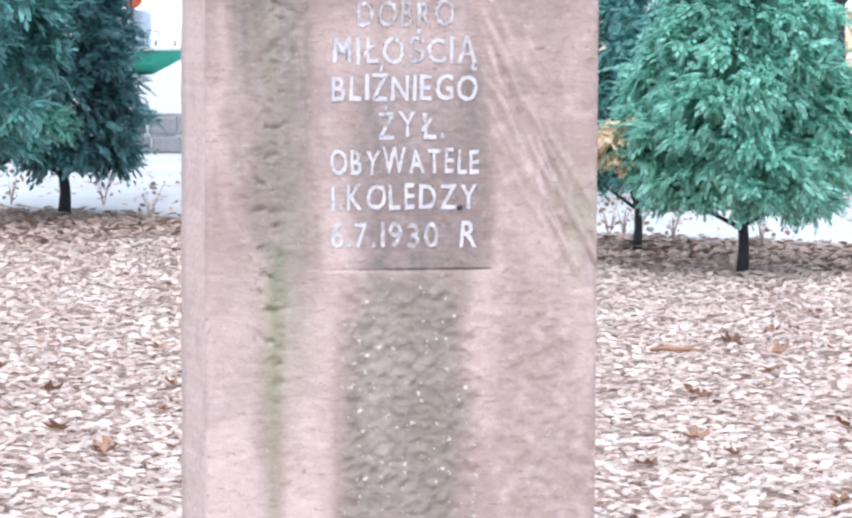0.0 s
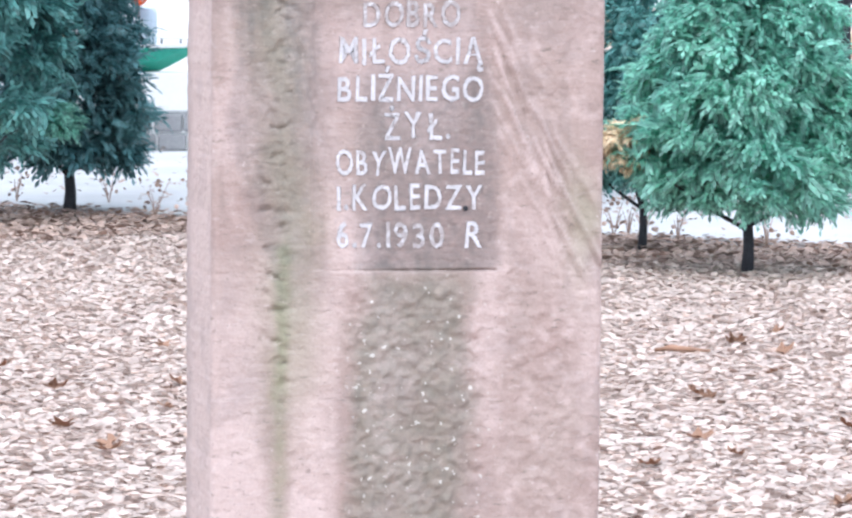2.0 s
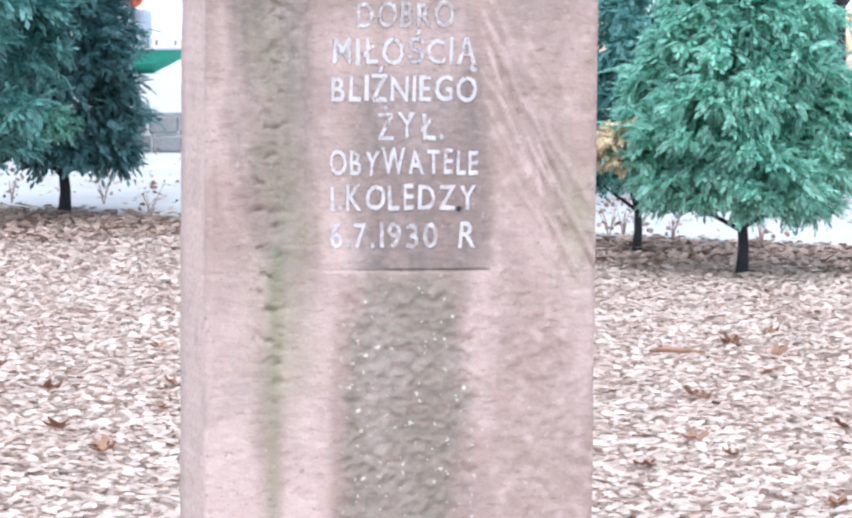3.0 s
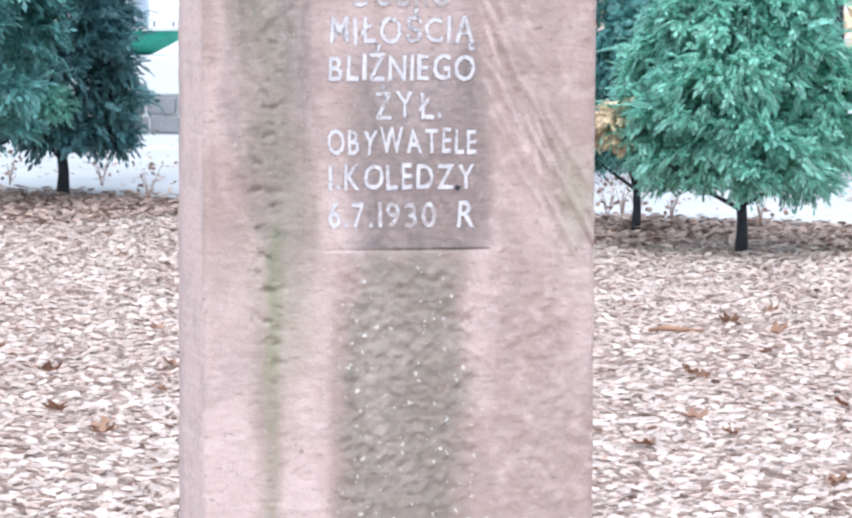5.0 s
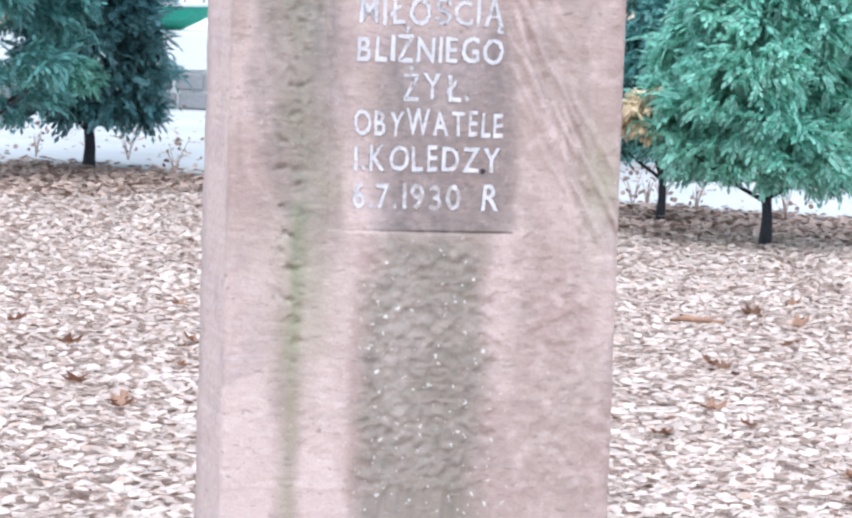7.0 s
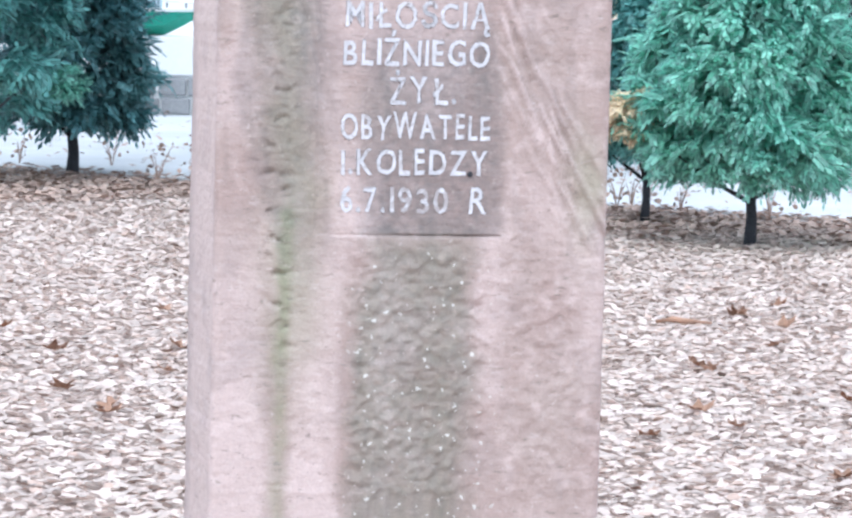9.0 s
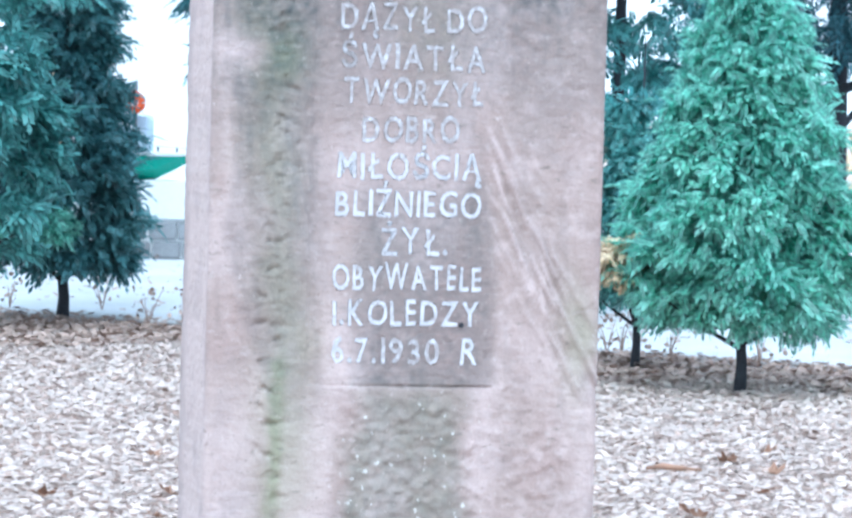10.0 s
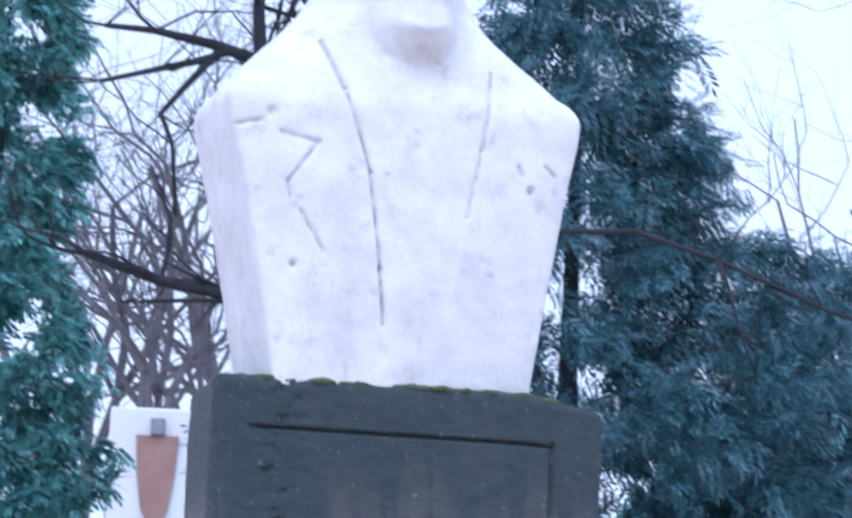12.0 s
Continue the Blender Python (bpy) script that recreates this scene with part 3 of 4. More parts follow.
def bust():
    """A plain portrait bust: a chest cut off square at the shoulders, neck and a plain head. Its base is at the origin."""
    # height, half width, half depth, centre depth, squareness
    keys = [(0.00, 0.204, 0.112, 0.0, 40.0), (0.02, 0.206, 0.113, 0.0, 40.0), (0.15, 0.230, 0.116, 0.0, 40.0), (0.30, 0.260, 0.118, 0.0, 40.0),
            (0.38, 0.281, 0.116, 0.0, 36.0), (0.418, 0.286, 0.114, 0.0, 26.0), (0.432, 0.272, 0.110, 0.004, 8.0), (0.47, 0.238, 0.104, 0.008, 4.5),
            (0.50, 0.206, 0.100, 0.010, 3.2), (0.535, 0.166, 0.097, 0.010, 2.5), (0.555, 0.148, 0.095, 0.008, 2.2), (0.585, 0.128, 0.092, 0.004, 2.0),
            (0.60, 0.116, 0.098, -0.004, 2.0), (0.62, 0.106, 0.108, -0.012, 2.1), (0.66, 0.106, 0.124, -0.014, 2.2), (0.74, 0.113, 0.136, 0.0, 2.2),
            (0.82, 0.113, 0.140, 0.01, 2.2), (0.88, 0.100, 0.122, 0.014, 2.1), (0.92, 0.070, 0.085, 0.016, 2.0), (0.935, 0.035, 0.042, 0.016, 2.0)]
    keys = np.array(keys)
    zs = np.concatenate([np.linspace(0, 0.56, 190), np.linspace(0.563, 0.935, 70)])
    cols = [np.interp(zs, keys[:, 0], keys[:, i]) for i in range(1, 5)]
    for c in cols:
        c[5:-5] = np.convolve(c, np.ones(11) / 11, "valid")
    side = np.linspace(-1, 1, 161)[:-1]
    short = np.linspace(-1, 1, 41)[:-1]
    sq = np.concatenate([np.stack([side, -np.ones(160)], 1), np.stack([np.ones(40), short], 1), np.stack([-side, np.ones(160)], 1), np.stack([-np.ones(40), -short], 1)])
    n = len(sq)
    V = np.zeros((len(zs), n, 3))
    for i, z in enumerate(zs):
        a, b, y0, e = (c[i] for c in cols)
        r = (abs(sq[:, 0]) ** e + abs(sq[:, 1]) ** e) ** (-1 / e)
        x, y = a * sq[:, 0] * r, b * sq[:, 1] * r
        front = y < 0
        # the chest swells forwards in the middle
        swell = 0.035 * np.clip(1 - (x / (a + 0.01)) ** 2, 0, 1) * np.interp(z, [0, 0.2, 0.4, 0.52, 0.56], [0.5, 1.0, 0.9, 0.3, 0])
        y = np.where(front, y - swell, y)
        V[i, :, 0], V[i, :, 1], V[i, :, 2] = x, y + y0, z
    X, Y, Z = V[..., 0], V[..., 1], V[..., 2]
    cut, grime = np.zeros_like(X), np.zeros_like(X)
    lapels = [((-0.135, 0.50), (-0.106, 0.427)), ((-0.106, 0.427), (-0.068, 0.305)), ((-0.068, 0.305), (-0.050, 0.168)), ((-0.050, 0.168), (-0.041, 0.09)),
              ((0.136, 0.47), (0.111, 0.35)), ((0.111, 0.35), (0.088, 0.25)),
              ((-0.272, 0.366), (-0.235, 0.374)), ((-0.206, 0.357), (-0.149, 0.345)), ((-0.149, 0.345), (-0.193, 0.288)), ((-0.193, 0.288), (-0.190, 0.265)),
              ((-0.174, 0.246), (-0.1375, 0.188)), ((0.173, 0.332), (0.180, 0.318)), ((0.220, 0.335), (0.236, 0.322))]
    for k, (a, b) in enumerate(lapels):
        d = seg_dist(X, Z, a, b)
        deep = 0.009 if k < 4 else 0.0055
        cut += deep * np.exp(-(d / 0.0028) ** 2)
        grime += (0.6 if k < 4 else 0.45) * np.exp(-(d / 0.0026) ** 2)
    # shirt front lies a little behind the lapels
    inner = (X > np.interp(Z, [0.05, 0.09, 0.168, 0.305, 0.427, 0.50], [0.0, -0.041, -0.050, -0.068, -0.106, -0.135])) & (X < np.interp(Z, [0.06, 0.25, 0.47], [0.045, 0.088, 0.136]))
    cut += np.where(inner & (Z > 0.10) & (Z < 0.5), 0.003 * smooth(0.10, 0.2, Z) * (1 - smooth(0.36, 0.48, Z)), 0)
    for cx, cz, r in ((-0.220, 0.385, 0.007), (-0.1825, 0.17, 0.005), (0.194, 0.297, 0.006)):
        cut += 0.008 * np.exp(-((X - cx) ** 2 + (Z - cz) ** 2) / r ** 2)
        grime += 0.7 * np.exp(-((X - cx) ** 2 + (Z - cz) ** 2) / r ** 2)
    is_front = (Y < -0.02) & (Z < 0.53)
    V[..., 1] += np.where(is_front, cut, 0)
    for i in range(0, len(zs)):
        for j in range(0, n):
            p = V[i, j]
            h = 0.0018 * noise.fractal((p[0] * 22, p[1] * 22, p[2] * 22), 0.9, 2.0, 3)
            V[i, j, 1] += h
    # plain brow, nose and beard masses of the head
    face = np.exp(-((X / 0.02) ** 2 + ((Z - 0.735) / 0.035) ** 2)) * 0.022 + np.exp(-((X / 0.06) ** 2 + ((Z - 0.785) / 0.02) ** 2)) * 0.01
    face += np.exp(-((X / 0.05) ** 2 + ((Z - 0.645) / 0.03) ** 2)) * 0.012
    V[..., 1] -= np.where((Y < 0) & (Z > 0.6), face, 0)
    # the beard hangs forwards of the neck
    beard = 0.075 * smooth(0.468, 0.52, Z - 6.0 * (X - 0.01) ** 2) * np.exp(-((X - 0.01) / 0.062) ** 4) * (1 - smooth(0.60, 0.68, Z))
    V[..., 1] -= np.where(Y < 0, beard, 0)
    idx = np.arange(len(zs) * n).reshape(len(zs), n)
    nxt = np.roll(idx, -1, axis=1)
    f = np.stack([idx[:-1], nxt[:-1], nxt[1:], idx[1:]], -1).reshape(-1, 4)
    me = mesh_of("portrait_bust", V.reshape(-1, 3), f)
    bm = bmesh.new()
    bm.from_mesh(me)
    bm.verts.ensure_lookup_table()
    bm.faces.new([bm.verts[i] for i in idx[-1]])
    bm.faces.new([bm.verts[i] for i in idx[0][::-1]])
    bm.to_mesh(me)
    bm.free()
    grime = np.where(is_front, np.clip(grime, 0, 0.9), 0).astype(np.float32)
    me.color_attributes.new("grime", "FLOAT_COLOR", "POINT").data.foreach_set("color", np.repeat(grime.reshape(-1), 4))
    ob = put("portrait_bust", me, M_BUST, None, smooth=True)
    ob.matrix_world = STELE @ pose(0.280, 0.140, TOP - 0.004, 0, -1.6, 6.5) @ Matrix.Diagonal((1, 1, 1.07, 1))
    return tagged(ob, "white stone portrait bust in a jacket on the stele", "statue")


bust()

# ---- evergreen trees ----
THUJA_SPRAY = feather(4, 0.38, 0.115, 0.9, 0.75)
NEEDLE_SPRAY = feather(5, 0.36, 0.046, 0.55, 0.8)


def crown(name, profile, count, seed, template, mat, size, parent, wild=0.75, droop=0.0, gap=0.25, per=34):
    """Clumps of sprays over an uneven solid of revolution: profile holds heights and radii; each clump is a tuft that opens outwards and up."""
    rng = np.random.default_rng(seed)
    hs, rs = np.array([p[0] for p in profile]), np.array([p[1] for p in profile])
    clumps = count // per
    z = rng.uniform(hs[0], hs[-1], clumps * 6)
    r = np.interp(z, hs, rs)
    ok = rng.random(len(z)) < r / rs.max()
    z, r = z[ok][:clumps], r[ok][:clumps]
    a = rng.uniform(0, 2 * np.pi, len(z))
    ph = rng.uniform(0, 6.28, 6)
    lump = 1 + 0.13 * np.sin(4 * a + 2.3 * z / rs.max() + ph[0]) + 0.12 * np.sin(3 * a - 5.1 * z / rs.max() + ph[1])
    holes = np.sin(5 * a + 7 * z / rs.max() + ph[3]) * np.sin(4 * a - 6 * z / rs.max() + ph[4])
    d = r * lump * np.sqrt(rng.uniform(0.22, 1.0, len(z)))
    ok = (holes < 1 - gap) | (rng.random(len(z)) < 0.2)
    z, a, d = z[ok], a[ok], d[ok]
    mid = np.stack([np.cos(a) * d, np.sin(a) * d, z - droop * d], 1)
    axis = np.stack([np.cos(a), np.sin(a), np.full(len(a), 0.55 - droop * 2.2)], 1)
    axis /= np.linalg.norm(axis, axis=1, keepdims=True)
    bulk = rng.uniform(0.7, 1.3, len(a))
    mid, axis, bulk = (np.repeat(q, per, axis=0) for q in (mid, axis, bulk))
    out = axis + rng.normal(0, wild, axis.shape)
    p = mid + rng.normal(0, size * 0.55, mid.shape) * np.array([1, 1, 0.5]) + axis * (rng.random(len(mid)) * size * 0.5)[:, None]
    turns = frames_of(out, rng, 0.15)
    # most sprays lie with their flat side up
    up = np.array([0.0, 0.0, 1.0]) + rng.normal(0, 0.45, out.shape)
    y = turns[:, :, 1]
    x = np.cross(y, up)
    x /= np.linalg.norm(x, axis=1, keepdims=True) + 1e-9
    turns = np.stack([x, y, np.cross(x, y)], axis=2)
    t, f = template
    v, f = scatter(t, f, p, turns, bulk * rng.uniform(size * 0.7, size * 1.15, len(p)))
    return put(name, mesh_of(name, v, f), mat, parent)


def trunk(points, radii, parent, mat=None, name="trunk"):
    bm = bmesh.new()
    tube(bm, points, radii, 9)
    return part(name, bm, mat or M_BARK, parent, smooth=True)


def evergreen(at, height, radius, base, seed, count, mat, template, size, label, profile=None, droop=0.0, thick=0.04, gap=0.25, fork=True):
    root = empty("evergreen_tree", at, label, "tree", "evergreen trees")
    rng = np.random.default_rng(seed)
    lean = rng.normal(0, 0.02, 2)
    trunk([(0, 0, -0.05), (0.01, 0, base * 0.5), (lean[0], lean[1], base), (lean[0] * 2, lean[1] * 2, height * 0.6), (lean[0] * 2, lean[1] * 2, height * 0.93)],
          [thick * 1.35, thick, thick * 0.9, thick * 0.5, thick * 0.12], root)
    for k in range(5 if fork else 0):
        a = rng.uniform(0, 6.28)
        h = base * rng.uniform(0.75, 1.3)
        bm = bmesh.new()
        tube(bm, [(0, 0, h), (math.cos(a) * radius * 0.35, math.sin(a) * radius * 0.35, h + 0.12), (math.cos(a) * radius * 0.75, math.sin(a) * radius * 0.75, h + 0.3)],
             [thick * 0.5, thick * 0.3, thick * 0.12], 6)
        part("limb", bm, M_BARK, root, smooth=True)
    profile = profile or [(base, radius * 0.55), (base + 0.12 * height, radius * 0.95), (base + 0.25 * height, radius), (height * 0.7, radius * 0.6), (height, 0.05)]
    crown("crown", profile, count, seed + 1, template, mat, size, root, droop=droop, gap=gap)
    return root


bushy_tree = evergreen((1.794, 20.0, 0), 2.6, 0.80, 0.34, 11, 24000, M_THUJA, THUJA_SPRAY, 0.084, "bushy bright green young cypress tree standing in fallen leaves",
          [(0.40, 0.42), (0.55, 0.56), (0.85, 0.62), (1.15, 0.54), (1.55, 0.42), (2.0, 0.25), (2.5, 0.05)], gap=0.3, thick=0.031)
dry = crown("dry_foliage", [(-0.13, 0.05), (-0.03, 0.12), (0.06, 0.12), (0.14, 0.04)], 700, 36, THUJA_SPRAY, M_OCHRE, 0.055, bushy_tree)
dry.location = (-0.714, -0.12, 0.735)
tagged(dry, "dry ochre branch")
evergreen((1.291, 21.6, 0), 2.2, 0.55, 0.34, 21, 5200, M_CYPRESS, THUJA_SPRAY, 0.085, "small evergreen tree with a thin bare lower trunk",
          [(0.40, 0.25), (0.65, 0.40), (1.0, 0.36), (1.4, 0.22), (1.8, 0.04)], thick=0.025)
left_tree = evergreen((-2.556, 24.9, 0), 3.6, 0.6, 0.36, 31, 13000, M_YEW, THUJA_SPRAY, 0.10, "dark green evergreen tree with a bare lower trunk",
          [(0.38, 0.38), (0.55, 0.50), (0.95, 0.46), (1.5, 0.34), (2.1, 0.27), (3.0, 0.21), (3.6, 0.05)])
crown("tuft", [(-0.09, 0.12), (0.0, 0.27), (0.10, 0.12)], 900, 35, THUJA_SPRAY, M_THUJA, 0.075, left_tree).location = (-0.10, -0.58, 0.68)
evergreen((-3.18, 23.4, 0), 8.4, 1.0, 0.36, 41, 18000, M_CYPRESS, THUJA_SPRAY, 0.115, "tall dark green evergreen tree beside the paved square",
          [(0.38, 0.42), (0.8, 0.66), (1.8, 0.72), (3.0, 0.72), (4.4, 0.68), (5.6, 0.5), (6.8, 0.38), (7.8, 0.25), (8.4, 0.05)], thick=0.045)
evergreen((-1.25, 29.0, 0), 4.6, 0.9, 1.9, 51, 3400, M_YEW, THUJA_SPRAY, 0.15, "dark evergreen tree with a high crown behind the stele",
          [(1.75, 0.4), (2.3, 0.66), (3.2, 0.72), (4.0, 0.5), (4.6, 0.05)], thick=0.06)
evergreen((0.75, 26.5, 0), 9.0, 2.9, 2.6, 61, 26000, M_SPRUCE, NEEDLE_SPRAY, 0.21, "large dark blue-green spruce with drooping branches",
          [(3.1, 0.9), (3.7, 1.7), (4.4, 2.3), (5.4, 2.0), (6.2, 1.55), (7.2, 0.95), (8.2, 0.5), (9.0, 0.06)], droop=0.2, thick=0.14, gap=0.5)
evergreen((3.5, 30.5, 0), 6.9, 1.9, 1.9, 71, 13000, M_SPRUCE, NEEDLE_SPRAY, 0.25, "blue-green conifer with thin gappy branches",
          [(2.2, 0.9), (3.2, 1.4), (4.4, 1.75), (5.4, 1.5), (6.2, 0.8), (6.9, 0.06)], droop=0.2, thick=0.1, gap=0.5)
evergreen((1.55, 29.5, 0), 4.6, 1.6, 0.8, 81, 4200, M_CYPRESS, THUJA_SPRAY, 0.16, "loose mid-green evergreen tree under the tall spruce",
          [(1.5, 0.9), (2.2, 1.35), (3.2, 1.45), (4.0, 0.9), (4.6, 0.1)], thick=0.08, gap=0.6)
evergreen((-4.95, 30.0, 0), 10.5, 1.3, 1.0, 76, 6000, M_YEW, THUJA_SPRAY, 0.17, "very tall dark green evergreen tree beyond the square",
          [(1.0, 0.9), (3.0, 1.15), (6.0, 1.05), (8.5, 0.8), (10.5, 0.06)], thick=0.1)


# ---- bare deciduous trees ----
def grow(bm, rng, start, way, length, radius, depth, sides=6, bend=0.28):
    steps = 5
    pts, rad, p, d = [start], [radius], Vector(start), Vector(way).normalized()
    for i in range(steps):
        d = (d + Vector(rng.normal(0, bend, 3)) * 0.6 + Vector((0, 0, 0.06))).normalized()
        p = p + d * length / steps
        pts.append(p.copy())
        rad.append(radius * (1 - 0.55 * (i + 1) / steps))
    tube(bm, pts, rad, sides)
    if depth == 0:
        return
    for k in range(int(rng.integers(2, 5))):
        i = int(rng.integers(1, steps + 1))
        side = Vector(rng.normal(0, 1, 3))
        side = (side - d * side.dot(d)).normalized()
        grow(bm, rng, pts[i], d * 0.75 + side * 0.75, length * rng.uniform(0.55, 0.8), rad[i] * 0.67, depth - 1, max(3, sides - 1), bend)


def bare_tree(at, height, radius, seed, label, depth=4, stems=3, first=0.35):
    root = empty("bare_tree", at, label, "tree", "bare trees")
    rng = np.random.default_rng(seed)
    trunk([(0, 0, -0.05), (0.02, 0, height * first * 0.5), (0.0, 0.03, height * first)], [radius * 1.3, radius, radius * 0.9], root, M_TWIG)
    for k in range(stems):
        bm = bmesh.new()
        a = 6.28 * k / stems + rng.uniform(-0.4, 0.4)
        grow(bm, rng, Vector((0, 0.03, height * first * 0.96)), Vector((math.cos(a) * 0.35, math.sin(a) * 0.35, 1)), height * 0.36, radius * 0.75, depth, bend=0.34)
        part("limb", bm, M_TWIG, root)
    return root


bare_tree((-4.15, 46.0, 0), 13.0, 0.11, 101, "bare leafless tree with many fine upright twigs", stems=4, first=0.45)
bare_tree((-3.0, 48.0, 0), 13.0, 0.10, 102, "bare leafless tree with forked stems", stems=4, first=0.42)
bare_tree((-5.4, 49.0, 0), 14.0, 0.12, 103, "bare leafless tree in the distance", stems=4, first=0.42)
bare_tree((-3.7, 54.0, 0), 15.5, 0.12, 105, "tall bare leafless tree behind the house", stems=4, first=0.45)
bare_tree((4.6, 36.0, 0), 11.0, 0.10, 104, "thin bare leafless tree against the sky", stems=3, first=0.45)


def old_tree():
    """A big bare tree whose trunk stands behind the monument; its limbs reach out on both sides."""
    root = empty("old_bare_tree", (0.0, 18.0, 0), "old dark bare tree with crooked spreading limbs", "tree", "bare trees")
    trunk([(0, 0, -0.05), (0.02, 0, 1.5), (-0.05, 0, 3.2), (-0.1, 0, 4.6), (-0.2, 0, 5.6)], [0.24, 0.18, 0.15, 0.11, 0.06], root)
    limbs = [([(-0.05, 0, 3.6), (-0.6, 0, 4.1), (-1.2, 0, 4.36), (-1.6, 0, 4.42), (-2.0, 0, 4.55)], 0.055),
             ([(-0.1, 0, 4.4), (-0.8, 0, 5.2), (-1.14, 0, 5.56), (-1.17, 0, 5.9), (-1.12, 0, 6.6)], 0.06),
             ([(-1.15, 0, 5.60), (-1.4, 0, 5.68), (-1.7, 0, 5.74), (-1.97, 0.05, 5.77)], 0.035),
             ([(-1.3, 0, 5.66), (-1.42, 0, 5.60), (-1.66, 0, 5.54), (-1.97, 0, 5.46)], 0.028),
             ([(-1.40, 0, 5.60), (-1.52, 0, 5.46), (-1.65, 0, 5.30), (-1.58, 0, 5.14), (-1.54, 0, 4.76)], 0.022),
             ([(-0.9, 0, 4.27), (-1.33, 0, 4.33), (-1.8, 0, 4.30)], 0.020),
             ([(0.0, 0, 4.2), (0.45, -0.6, 4.66), (0.8, -0.9, 4.62), (1.2, -1.0, 4.48), (1.7, -1.1, 4.25), (2.4, -1.2, 4.0)], 0.020),
             ([(1.2, -1.0, 4.48), (1.25, -1.05, 4.35), (1.32, -1.1, 4.1), (1.4, -1.1, 3.9)], 0.012),
             ([(-0.15, 0, 5.2), (-0.75, 0.1, 5.75), (-0.95, 0.1, 6.0), (-1.0, 0.1, 6.6)], 0.055)]
    rng = np.random.default_rng(7)
    for pts, r in limbs:
        bm = bmesh.new()
        tube(bm, pts, [r * (1 - 0.6 * i / (len(pts) - 1)) for i in range(len(pts))], 8)
        for p in pts[2:]:
            for k in range(2):
                grow(bm, rng, Vector(p), Vector((rng.normal(-0.3, 0.6), rng.normal(0, 0.4), rng.normal(0.2, 0.7))), rng.uniform(0.3, 0.7), r * 0.25, 2, 5, 0.35)
        part("limb", bm, M_BARK, root, smooth=True)


old_tree()


# ---- the square beyond: white house, boat on a plinth ----
def house():
    root = empty("white_house", (-2.6, 41.0, 0), "plain white rendered house with a stepped top", "house")
    part("wall", box((2.4, 3.0, 6.35), (-0.28, 0, 3.175), 0.03), M_WHITEWALL, root)
    part("wall", box((1.2, 2.6, 5.75), (1.45, -0.3, 2.875), 0.03), M_WHITEWALL, root)
    part("coping", box((1.3, 2.7, 0.08), (1.45, -0.3, 5.79), 0.015), M_GREY, root)
    bm = bmesh.new()
    for z, w in ((4.95, 0.10), (5.15, 0.30), (5.55, 0.42), (5.98, 0.48)):
        for s in (-1, 1):
            for d in (-0.06, 0.0):
                bm.verts.new((s * w / 2, d, z))
    bm.verts.ensure_lookup_table()
    v = bm.verts
    for k in range(3):
        a, b = 4 * k, 4 * k + 4
        bm.faces.new((v[a], v[a + 2], v[b + 2], v[b]))
        bm.faces.new((v[a + 1], v[b + 1], v[b + 3], v[a + 3]))
        bm.faces.new((v[a], v[b], v[b + 1], v[a + 1]))
        bm.faces.new((v[a + 2], v[a + 3], v[b + 3], v[b + 2]))
    bm.faces.new((v[0], v[1], v[3], v[2]))
    bm.faces.new((v[12], v[14], v[15], v[13]))
    shield = part("wall_panel", bm, M_CLAY, root, "tapering terracotta panel")
    shield.location = (-0.93, -1.5, 0.05)
    part("pipe", box((0.16, 0.12, 0.2), (-0.93, -1.56, 6.13), 0.02), M_GREY, root, "grey bracket above the panel")


house()


